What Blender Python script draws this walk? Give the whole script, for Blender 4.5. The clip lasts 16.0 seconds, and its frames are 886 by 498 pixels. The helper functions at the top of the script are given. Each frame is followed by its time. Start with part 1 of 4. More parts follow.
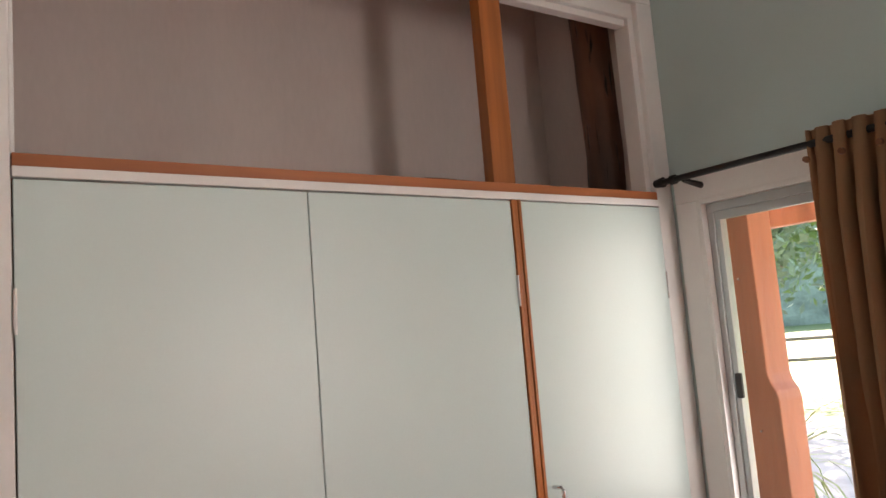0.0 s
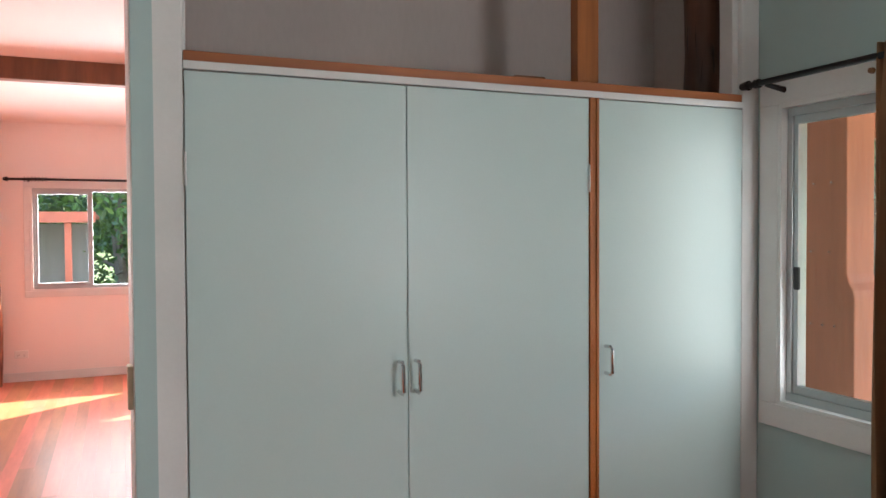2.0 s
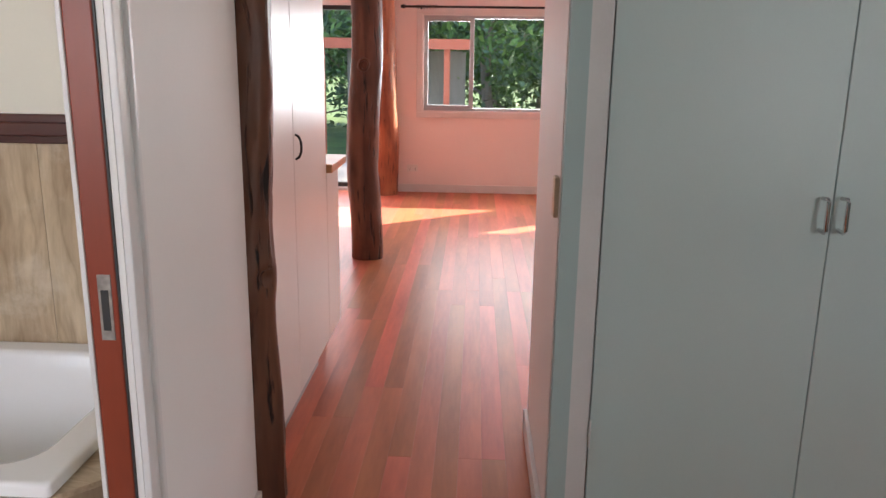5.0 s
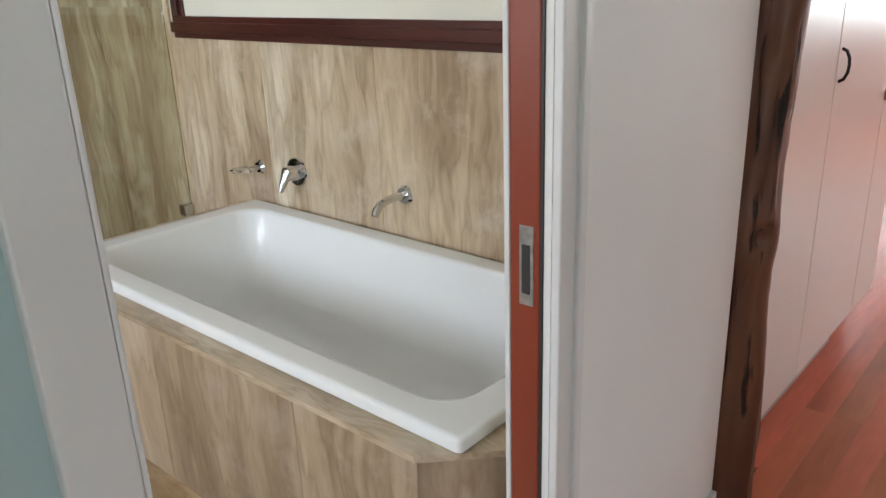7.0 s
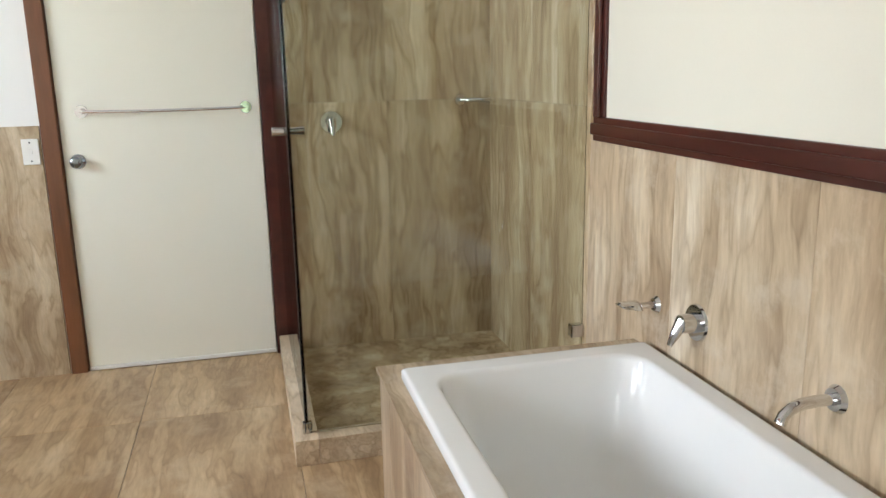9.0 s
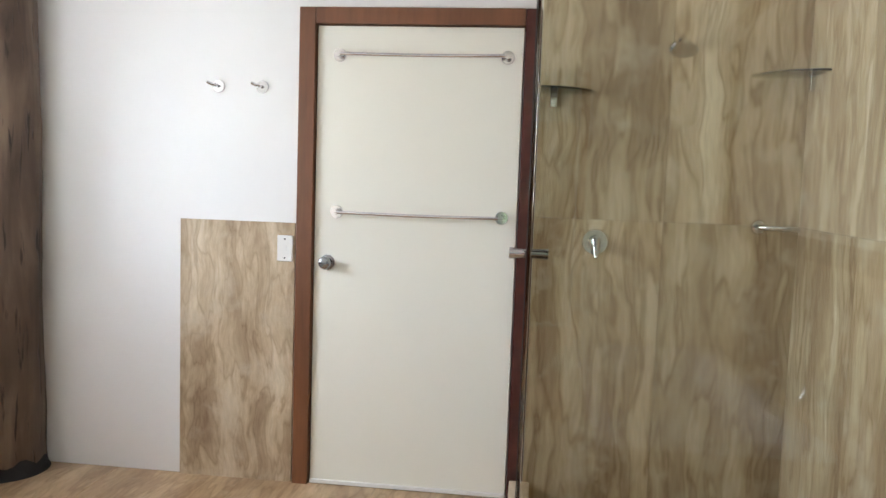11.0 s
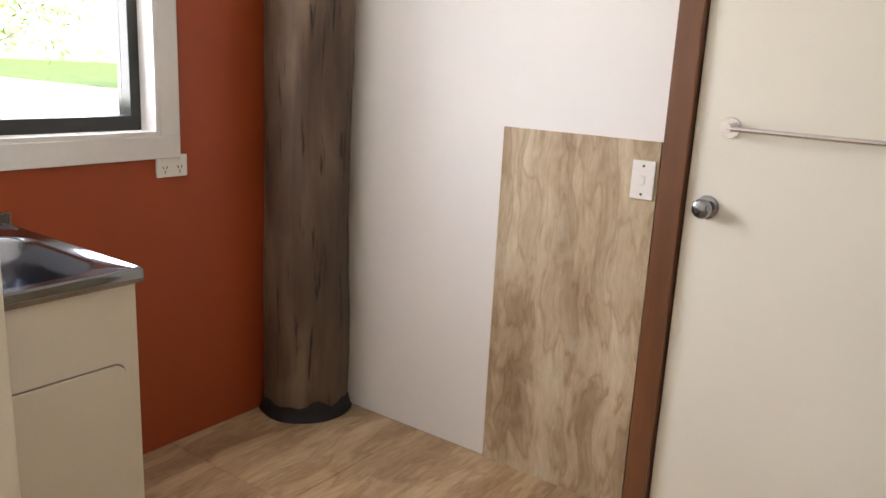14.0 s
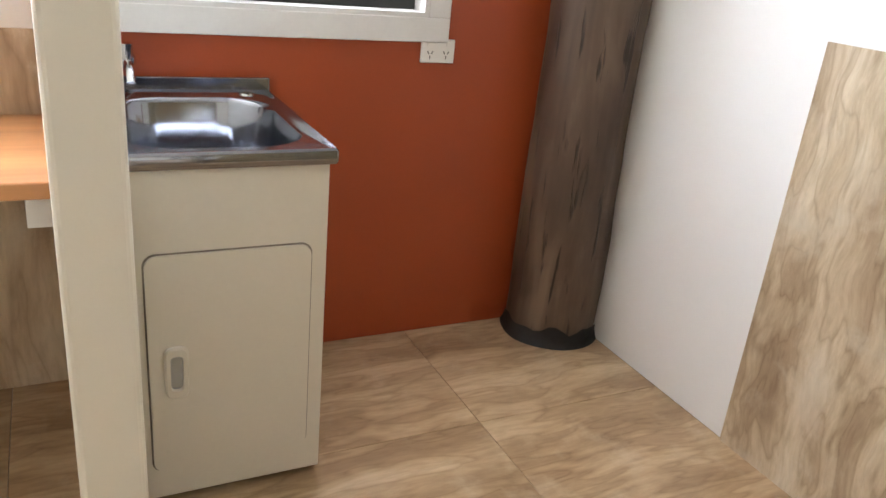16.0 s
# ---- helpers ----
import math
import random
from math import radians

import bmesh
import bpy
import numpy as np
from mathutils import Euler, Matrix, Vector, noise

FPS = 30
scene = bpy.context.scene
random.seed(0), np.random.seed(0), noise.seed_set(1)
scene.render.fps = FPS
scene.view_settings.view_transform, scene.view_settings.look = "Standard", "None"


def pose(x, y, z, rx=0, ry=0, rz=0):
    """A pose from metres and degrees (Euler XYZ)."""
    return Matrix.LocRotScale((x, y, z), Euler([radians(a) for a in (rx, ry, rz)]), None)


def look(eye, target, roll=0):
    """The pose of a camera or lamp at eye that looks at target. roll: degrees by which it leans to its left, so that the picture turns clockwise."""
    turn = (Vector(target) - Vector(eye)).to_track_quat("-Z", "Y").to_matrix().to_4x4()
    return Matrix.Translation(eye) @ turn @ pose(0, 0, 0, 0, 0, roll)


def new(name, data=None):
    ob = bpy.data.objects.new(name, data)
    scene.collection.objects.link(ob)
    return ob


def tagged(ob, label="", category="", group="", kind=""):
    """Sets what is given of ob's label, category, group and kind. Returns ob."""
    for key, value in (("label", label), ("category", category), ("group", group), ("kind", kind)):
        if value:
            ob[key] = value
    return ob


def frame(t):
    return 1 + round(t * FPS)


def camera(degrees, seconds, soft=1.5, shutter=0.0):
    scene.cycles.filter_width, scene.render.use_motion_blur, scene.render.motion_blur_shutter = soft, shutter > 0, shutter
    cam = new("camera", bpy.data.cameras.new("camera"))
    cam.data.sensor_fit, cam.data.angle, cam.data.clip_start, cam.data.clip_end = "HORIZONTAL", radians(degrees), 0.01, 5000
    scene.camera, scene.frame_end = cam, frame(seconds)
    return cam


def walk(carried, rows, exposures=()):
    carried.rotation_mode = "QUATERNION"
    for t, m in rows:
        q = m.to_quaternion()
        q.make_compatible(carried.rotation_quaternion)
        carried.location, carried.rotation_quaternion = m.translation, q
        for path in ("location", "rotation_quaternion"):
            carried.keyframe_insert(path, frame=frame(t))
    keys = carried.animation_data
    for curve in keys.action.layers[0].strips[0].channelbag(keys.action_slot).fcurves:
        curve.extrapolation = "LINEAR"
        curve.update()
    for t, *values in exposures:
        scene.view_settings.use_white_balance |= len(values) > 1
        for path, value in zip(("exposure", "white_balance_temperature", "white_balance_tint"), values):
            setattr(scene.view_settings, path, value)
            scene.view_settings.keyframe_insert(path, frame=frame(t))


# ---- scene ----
cam = camera(59.6, 16.0)
PATH = [
    (0, (0.273, 0.827, 1.486), (1.418, 2.452, 1.711), -4.6),
    (0.5, (0.208, 0.659, 1.487), (1.222, 2.35, 1.822), -4.8),
    (1, (0.199, 0.545, 1.501), (1.106, 2.287, 1.881), -3.9),
    (1.5, (0.259, 0.419, 1.493), (1.082, 2.233, 1.674), -0.6),
    (2, (0.281, 0.347, 1.435), (1.056, 2.19, 1.383), -0.3),
    (2.5, (0.282, 0.291, 1.42), (1.009, 2.139, 1.181), -0.6),
    (3, (0.282, 0.281, 1.406), (0.94, 2.14, 1.072), -0.4),
    (5.3, (0.046, 0.41, 1.395), (-0.166, 2.334, 0.894), -0.2),
    (5.5, (0.027, 0.453, 1.399), (-0.28, 2.358, 0.875), -1.1),
    (6, (0.002, 0.566, 1.384), (-0.636, 2.359, 0.77), -1.6),
    (6.5, (0.034, 0.713, 1.37), (-1.009, 2.291, 0.72), -0.7),
    (7, (0.029, 0.826, 1.359), (-1.22, 2.235, 0.684), -2.1),
    (7.5, (-0.097, 0.968, 1.338), (-1.531, 2.187, 0.664), -2.1),
    (8, (-0.201, 1.105, 1.335), (-1.755, 2.127, 0.599), -2.0),
    (8.5, (-0.286, 1.244, 1.349), (-2.018, 1.995, 0.687), -0.6),
    (9, (-0.36, 1.365, 1.391), (-2.251, 1.838, 0.946), -1.1),
    (9.2, (-0.4, 1.388, 1.386), (-2.325, 1.805, 1.037), -1.3),
    (11.3, (-0.971, 1.524, 1.414), (-2.927, 1.19, 1.162), 2.3),
    (11.5, (-1.025, 1.508, 1.43), (-2.96, 1.12, 1.109), 2.4),
    (12, (-1.229, 1.426, 1.426), (-3.117, 0.919, 1.006), 0.9),
    (12.5, (-1.406, 1.359, 1.407), (-3.242, 0.726, 0.933), 0.5),
    (13, (-1.617, 1.347, 1.393), (-3.361, 0.489, 0.92), 1.9),
    (13.5, (-1.817, 1.335, 1.386), (-3.484, 0.336, 0.912), 2.3),
    (14, (-2.041, 1.268, 1.381), (-3.623, 0.137, 0.914), 2.9),
    (14.5, (-2.209, 1.222, 1.387), (-3.614, -0.117, 0.903), 3.5),
    (15, (-2.367, 1.229, 1.376), (-3.507, -0.336, 0.877), 5.2),
    (15.5, (-2.464, 1.263, 1.36), (-3.447, -0.384, 0.794), 5.7),
    (16, (-2.496, 1.284, 1.342), (-3.361, -0.357, 0.595), 5.8),
]
walk(cam, [(t, look(eye, target, roll)) for t, eye, target, roll in PATH],
     [(0, 3.1, 7600, 24), (0.6, 3.0, 7100, 18), (1.5, 2.95, 6350, 8), (2.4, 2.7, 6650, 16), (3.0, 2.55, 6800, 20), (5.4, 2.3, 6500, 13), (7.4, 2.48, 6250, 5), (8.7, 2.72, 6400, 7), (11.5, 2.82, 6200, 13), (13.5, 2.62, 7000, 18), (15.4, 2.72, 7000, 18), (16, 3.1, 6450, 13)])

# ---- light ----
SUN_EL, SUN_AZ = 28.8, (0.8, 0.6)
world = bpy.data.worlds.new("world")
scene.world = world
world.use_nodes = True
wn = world.node_tree.nodes
sky = wn.new("ShaderNodeTexSky")
sky.sky_type, sky.sun_disc = "NISHITA", False
sky.sun_elevation, sky.sun_rotation = radians(SUN_EL), math.atan2(SUN_AZ[0], SUN_AZ[1])
wn["Background"].inputs["Strength"].default_value = 0.15
world.node_tree.links.new(sky.outputs[0], wn["Background"].inputs[0])


def lamp(name, kind, energy, m, color=(1, 1, 1), size=(1, 1), angle=0.5):
    d = bpy.data.lights.new(name, kind)
    d.energy, d.color = energy, color
    if kind == "AREA":
        d.shape, d.size, d.size_y = "RECTANGLE", size[0], size[1]
    else:
        d.angle = radians(angle)
    ob = new(name, d)
    ob.matrix_world = m
    return ob


_h = math.cos(radians(SUN_EL))
lamp("sun", "SUN", 5.0, look((SUN_AZ[0] * _h * 20, SUN_AZ[1] * _h * 20, math.sin(radians(SUN_EL)) * 20), (0, 0, 0)), (1, 0.93, 0.82))
# sky light that falls in at each window
lamp("window_light_bedroom", "AREA", 0.5, look((2.462, 2.20, 1.335), (0.4, 2.20, 1.25)), (0.90, 0.97, 1.0), (0.40, 0.95))
# added fill for the wardrobe, set at an invented window out of view
lamp("window_light_bedroom", "AREA", 8.2, look((2.60, -0.9, 1.35), (0.4, 2.0, 1.4)), (0.94, 0.98, 1.0), (1.1, 0.9))
lamp("window_light_bathroom", "AREA", 7.0, look((-2.95, -1.13, 1.62), (-2.95, 2, 1.0)), (0.90, 0.92, 1.0), (1.1, 0.85))
# added fill for the bath corner, at an assumed window over the vanity
lamp("window_light_vanity", "AREA", 8.4, look((-1.65, -1.13, 1.62), (-1.65, 2, 0.8)), (0.94, 0.93, 1.0), (0.95, 0.85))
lamp("window_light_living", "AREA", 15, look((0.68, 8.86, 1.35), (0.68, 4, 2.4)), (0.90, 0.94, 1.0), (2.2, 0.9))
lamp("window_light_living", "AREA", 9, look((3.05, 8.86, 1.4), (2.4, 4, 1.5)), (1.0, 0.95, 0.91), (0.4, 1.0))
lamp("window_light_slider", "AREA", 7.5, look((-1.85, 8.86, 1.0), (-1.6, 4, 0.9)), (0.92, 0.95, 1.0), (1.4, 1.6))


# ---- materials ----
def mat(name, color, rough=0.5, metal=0.0, var=0.12, scale=3.0, stretch=(1, 1, 1), bump=0.05, fine=60.0, spec=0.5, dark=None, rand=0.0):
    """Painted, timber, metal: two scales of noise over a base colour, with a fine relief."""
    m = bpy.data.materials.new(name)
    m.use_nodes = True
    n, l = m.node_tree.nodes, m.node_tree.links
    b = n["Principled BSDF"]
    b.inputs["Roughness"].default_value, b.inputs["Metallic"].default_value = rough, metal
    b.inputs["Specular IOR Level"].default_value = spec
    tc, mp = n.new("ShaderNodeTexCoord"), n.new("ShaderNodeMapping")
    mp.inputs["Scale"].default_value = stretch
    l.new(tc.outputs["Object"], mp.inputs["Vector"])
    vec = mp.outputs[0]
    if rand:
        oi, ad = n.new("ShaderNodeObjectInfo"), n.new("ShaderNodeVectorMath")
        sc = n.new("ShaderNodeMath")
        sc.operation, sc.inputs[1].default_value = "MULTIPLY", 37.0
        l.new(oi.outputs["Random"], sc.inputs[0])
        ad.operation = "ADD"
        l.new(vec, ad.inputs[0])
        l.new(sc.outputs[0], ad.inputs[1])
        vec = ad.outputs[0]
    n1, n2 = n.new("ShaderNodeTexNoise"), n.new("ShaderNodeTexNoise")
    n1.inputs["Scale"].default_value, n1.inputs["Detail"].default_value = scale, 6
    n2.inputs["Scale"].default_value, n2.inputs["Detail"].default_value = fine, 4
    l.new(vec, n1.inputs["Vector"])
    l.new(vec, n2.inputs["Vector"])
    mixf = n.new("ShaderNodeMath")
    mixf.operation = "MULTIPLY_ADD"
    mixf.inputs[1].default_value = 0.3
    l.new(n2.outputs["Fac"], mixf.inputs[0])
    l.new(n1.outputs["Fac"], mixf.inputs[2])
    ramp = n.new("ShaderNodeValToRGB")
    lo = dark or tuple(c * (1 - var) for c in color)
    hi = tuple(min(1, c * (1 + var * 0.6)) for c in color)
    ramp.color_ramp.elements[0].position, ramp.color_ramp.elements[0].color = 0.42, (*lo, 1)
    ramp.color_ramp.elements[1].position, ramp.color_ramp.elements[1].color = 0.88, (*hi, 1)
    l.new(mixf.outputs[0], ramp.inputs[0])
    out = ramp.outputs[0]
    if rand:
        hs = n.new("ShaderNodeHueSaturation")
        mr = n.new("ShaderNodeMapRange")
        mr.inputs[3].default_value, mr.inputs[4].default_value = 1 - rand, 1 + rand
        l.new(oi.outputs["Random"], mr.inputs[0])
        l.new(mr.outputs[0], hs.inputs["Value"])
        hr = n.new("ShaderNodeMapRange")
        hr.inputs[3].default_value, hr.inputs[4].default_value = 0.514, 0.488
        l.new(oi.outputs["Random"], hr.inputs[0])
        l.new(hr.outputs[0], hs.inputs["Hue"])
        l.new(out, hs.inputs["Color"])
        out = hs.outputs[0]
    l.new(out, b.inputs["Base Color"])
    if bump:
        bp = n.new("ShaderNodeBump")
        bp.inputs["Strength"].default_value, bp.inputs["Distance"].default_value = bump, 0.01
        l.new(mixf.outputs[0], bp.inputs["Height"])
        l.new(bp.outputs[0], b.inputs["Normal"])
    return m


def travertine(name, stretch, rough=0.3, light=1.0, wavy=0.06, tint=(1, 1, 1), vein=0.45):
    """Vein-cut travertine: soft wavy bands, thin contour veins and pale clouds, shifted from slab to slab."""
    m = bpy.data.materials.new(name)
    m.use_nodes = True
    n, l = m.node_tree.nodes, m.node_tree.links
    b = n["Principled BSDF"]
    b.inputs["Roughness"].default_value = rough
    tc, oi, mp = n.new("ShaderNodeTexCoord"), n.new("ShaderNodeObjectInfo"), n.new("ShaderNodeMapping")
    sh = n.new("ShaderNodeMath")
    sh.operation, sh.inputs[1].default_value = "MULTIPLY", 23.0
    l.new(oi.outputs["Random"], sh.inputs[0])
    ad = n.new("ShaderNodeVectorMath")
    l.new(tc.outputs["Object"], ad.inputs[0])
    l.new(sh.outputs[0], ad.inputs[1])

    def tex(vec, scale, detail, rgh=0.55):
        t = n.new("ShaderNodeTexNoise")
        t.inputs["Scale"].default_value, t.inputs["Detail"].default_value, t.inputs["Roughness"].default_value = scale, detail, rgh
        l.new(vec, t.inputs["Vector"])
        return t

    def ramp(fac, *stops):
        r = n.new("ShaderNodeValToRGB")
        e = r.color_ramp.elements
        while len(e) < len(stops):
            e.new(0.5)
        for k, (p, c) in enumerate(stops):
            e[k].position, e[k].color = p, (*c, 1)
        l.new(fac, r.inputs[0])
        return r.outputs[0]

    def mixed(kind, fac, a, c):
        x = n.new("ShaderNodeMix")
        x.data_type, x.blend_type = "RGBA", kind
        if isinstance(fac, float):
            x.inputs["Factor"].default_value = fac
        else:
            l.new(fac, x.inputs["Factor"])
        l.new(a, x.inputs["A"])
        if isinstance(c, tuple):
            x.inputs["B"].default_value = (*c, 1)
        else:
            l.new(c, x.inputs["B"])
        return x.outputs["Result"]

    warp = tex(ad.outputs[0], 2.6, 1.5)
    ws = n.new("ShaderNodeVectorMath")
    ws.operation, ws.inputs[3].default_value = "SCALE", wavy * 3
    l.new(warp.outputs["Color"], ws.inputs[0])
    a2 = n.new("ShaderNodeVectorMath")
    l.new(ad.outputs[0], a2.inputs[0])
    l.new(ws.outputs[0], a2.inputs[1])
    l.new(a2.outputs[0], mp.inputs["Vector"])
    mp.inputs["Scale"].default_value = stretch
    q = mp.outputs[0]
    soft, lines, grain, cloud = tex(q, 1.1, 6, 0.6), tex(q, 2.2, 2), tex(q, 11.0, 5, 0.6), tex(a2.outputs[0], 5.5, 6, 0.65)

    def c(r, g, bl):
        return (min(1, r * light * tint[0]), min(1, g * light * tint[1]), min(1, bl * light * tint[2]))

    col = ramp(soft.outputs["Fac"], (0.30, c(0.29, 0.205, 0.13)), (0.43, c(0.41, 0.315, 0.21)), (0.50, c(0.50, 0.40, 0.275)), (0.58, c(0.57, 0.47, 0.335)), (0.68, c(0.68, 0.60, 0.47)))
    near = n.new("ShaderNodeMath")
    near.operation, near.inputs[1].default_value = "SUBTRACT", 0.5
    l.new(lines.outputs["Fac"], near.inputs[0])
    ab = n.new("ShaderNodeMath")
    ab.operation = "ABSOLUTE"
    l.new(near.outputs[0], ab.inputs[0])
    col = mixed("MULTIPLY", vein, col, ramp(ab.outputs[0], (0.0, (0.52, 0.44, 0.36)), (0.022, (0.80, 0.76, 0.71)), (0.065, (1.0, 1.0, 1.0))))
    col = mixed("MULTIPLY", 0.40, col, ramp(grain.outputs["Fac"], (0.36, (0.68, 0.63, 0.57)), (0.60, (1.06, 1.05, 1.03))))
    cl = n.new("ShaderNodeMapRange")
    cl.inputs[1].default_value, cl.inputs[2].default_value, cl.inputs[4].default_value = 0.52, 0.70, 0.55
    l.new(cloud.outputs["Fac"], cl.inputs[0])
    col = mixed("MIX", cl.outputs[0], col, c(0.60, 0.53, 0.42))
    hs, mr = n.new("ShaderNodeHueSaturation"), n.new("ShaderNodeMapRange")
    mr.inputs[3].default_value, mr.inputs[4].default_value = 0.90, 1.07
    l.new(oi.outputs["Random"], mr.inputs[0])
    l.new(mr.outputs[0], hs.inputs["Value"])
    l.new(col, hs.inputs["Color"])
    l.new(hs.outputs[0], b.inputs["Base Color"])
    bp = n.new("ShaderNodeBump")
    bp.inputs["Strength"].default_value, bp.inputs["Distance"].default_value = 0.10, 0.003
    l.new(grain.outputs["Fac"], bp.inputs["Height"])
    l.new(bp.outputs[0], b.inputs["Normal"])
    return m


def log_surface(name, lo, mid, hi, fleck, rough=0.5, bump=0.6):
    """Barked and oiled trunk: long streaks, dark gouges, broad patches."""
    m = bpy.data.materials.new(name)
    m.use_nodes = True
    n, l = m.node_tree.nodes, m.node_tree.links
    b = n["Principled BSDF"]
    b.inputs["Roughness"].default_value = rough
    tc = n.new("ShaderNodeTexCoord")
    outs = []
    for scale, stretch, detail in ((11, 0.16, 8), (42, 0.10, 4), (3.0, 0.7, 4)):
        mp, t = n.new("ShaderNodeMapping"), n.new("ShaderNodeTexNoise")
        mp.inputs["Scale"].default_value = (1, 1, stretch)
        t.inputs["Scale"].default_value, t.inputs["Detail"].default_value, t.inputs["Distortion"].default_value = scale, detail, 0.4
        l.new(tc.outputs["Object"], mp.inputs["Vector"])
        l.new(mp.outputs[0], t.inputs["Vector"])
        outs.append(t.outputs["Fac"])
    avg = n.new("ShaderNodeMath")
    avg.operation, avg.inputs[1].default_value = "MULTIPLY_ADD", 0.55
    off = n.new("ShaderNodeMath")
    off.operation, off.inputs[1].default_value = "MULTIPLY", 0.45
    l.new(outs[2], off.inputs[0])
    l.new(outs[0], avg.inputs[0])
    l.new(off.outputs[0], avg.inputs[2])
    r = n.new("ShaderNodeValToRGB")
    e = r.color_ramp.elements
    e.new(0.5)
    for k, (p, c) in enumerate(((0.38, lo), (0.50, mid), (0.62, hi))):
        e[k].position, e[k].color = p, (*c, 1)
    l.new(avg.outputs[0], r.inputs[0])
    fl_ = n.new("ShaderNodeMapRange")
    fl_.inputs[1].default_value, fl_.inputs[2].default_value = 0.59, 0.68
    l.new(outs[1], fl_.inputs[0])
    x = n.new("ShaderNodeMix")
    x.data_type = "RGBA"
    x.inputs["B"].default_value = (*fleck, 1)
    l.new(fl_.outputs[0], x.inputs["Factor"])
    l.new(r.outputs[0], x.inputs["A"])
    l.new(x.outputs["Result"], b.inputs["Base Color"])
    h = n.new("ShaderNodeMath")
    h.operation = "SUBTRACT"
    l.new(outs[0], h.inputs[0])
    l.new(fl_.outputs[0], h.inputs[1])
    bp = n.new("ShaderNodeBump")
    bp.inputs["Strength"].default_value, bp.inputs["Distance"].default_value = bump, 0.006
    l.new(h.outputs[0], bp.inputs["Height"])
    l.new(bp.outputs[0], b.inputs["Normal"])
    return m


def cloth(name, color, through_it):
    """Woven cloth that lets some daylight through."""
    m = mat(name, color, 0.85, var=0.18, scale=4, stretch=(1, 1, 0.3), fine=240, bump=0.2)
    n, l = m.node_tree.nodes, m.node_tree.links
    tl, mx = n.new("ShaderNodeBsdfTranslucent"), n.new("ShaderNodeMixShader")
    tl.inputs[0].default_value = (color[0] * 1.3, color[1] * 1.1, color[2], 1)
    mx.inputs[0].default_value = through_it
    l.new(n["Principled BSDF"].outputs[0], mx.inputs[1])
    l.new(tl.outputs[0], mx.inputs[2])
    l.new(mx.outputs[0], n["Material Output"].inputs[0])
    return m


def glass(name, tint=(1, 1, 1), ior=1.45):
    m = bpy.data.materials.new(name)
    m.use_nodes = True
    n, l = m.node_tree.nodes, m.node_tree.links
    n.remove(n["Principled BSDF"])
    tr, gl, fr, mx = n.new("ShaderNodeBsdfTransparent"), n.new("ShaderNodeBsdfGlossy"), n.new("ShaderNodeFresnel"), n.new("ShaderNodeMixShader")
    tr.inputs[0].default_value = (*tint, 1)
    gl.inputs["Roughness"].default_value = 0.02
    fr.inputs[0].default_value = ior
    l.new(fr.outputs[0], mx.inputs[0])
    l.new(tr.outputs[0], mx.inputs[1])
    l.new(gl.outputs[0], mx.inputs[2])
    l.new(mx.outputs[0], n["Material Output"].inputs[0])
    return m


TEAL = mat("teal wall paint", (0.41, 0.53, 0.52), 0.55, var=0.05, scale=1.5, fine=220, bump=0.06)
DUCK = mat("pale duck-egg door paint", (0.55, 0.66, 0.64), 0.38, var=0.04, scale=1.2, fine=150, bump=0.04)
WHITE = mat("white wall paint", (0.82, 0.81, 0.78), 0.6, var=0.04, scale=1.5, fine=200, bump=0.05)
CREAM = mat("cream bathroom paint", (0.84, 0.82, 0.71), 0.5, var=0.03, scale=1.2, fine=160, bump=0.04)
TRIM = mat("white gloss trim paint", (0.74, 0.73, 0.71), 0.35, var=0.06, scale=5, fine=90, bump=0.06)
# pale plaster; the red floor's pink bounce is put into its colour
PINKBOUNCE = mat("pale plaster with pink bounce in its colour", (0.88, 0.79, 0.75), 0.6, var=0.04, scale=1.0, fine=180, bump=0.04)
ROBE = mat("unpainted wardrobe lining", (0.62, 0.53, 0.49), 0.7, var=0.10, scale=2.0, stretch=(1, 1, 0.3), fine=80, bump=0.05)
ORANGE = mat("burnt orange wall paint", (0.37, 0.064, 0.016), 0.45, var=0.10, scale=1.6, fine=160, bump=0.06)
REDDOOR = mat("rust red door paint", (0.26, 0.046, 0.02), 0.4, var=0.20, scale=8, stretch=(1, 1, 0.2), fine=70, bump=0.1)
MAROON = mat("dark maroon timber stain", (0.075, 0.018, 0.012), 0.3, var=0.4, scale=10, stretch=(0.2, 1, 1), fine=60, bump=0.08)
JAMB = mat("stained brown timber", (0.19, 0.075, 0.032), 0.4, var=0.35, scale=9, stretch=(1, 1, 0.12), fine=60, bump=0.1)
PINE = mat("orange pine timber", (0.42, 0.135, 0.035), 0.4, var=0.45, scale=14, stretch=(1, 1, 0.06), fine=50, bump=0.08)
PINEX = mat("orange pine shelf", (0.36, 0.115, 0.04), 0.4, var=0.4, scale=14, stretch=(0.06, 1, 1), fine=50, bump=0.08)
BENCH = mat("oiled timber benchtop", (0.56, 0.27, 0.11), 0.3, var=0.25, scale=12, stretch=(0.1, 1, 1), fine=50, bump=0.05)
LOG = log_surface("oiled red-brown log", (0.055, 0.021, 0.012), (0.125, 0.050, 0.027), (0.21, 0.092, 0.050), (0.014, 0.007, 0.005), 0.45, 0.9)
# lit copy of the log: sunlight by the windows put into paler tones
LOGSUNLIT = log_surface("sunlit honey log", (0.20, 0.065, 0.03), (0.34, 0.125, 0.055), (0.45, 0.19, 0.09), (0.10, 0.03, 0.015), 0.5, 0.5)
LOGGREY = log_surface("weathered grey-brown log", (0.060, 0.037, 0.025), (0.112, 0.072, 0.048), (0.20, 0.14, 0.095), (0.03, 0.017, 0.012), 0.5, 0.6)
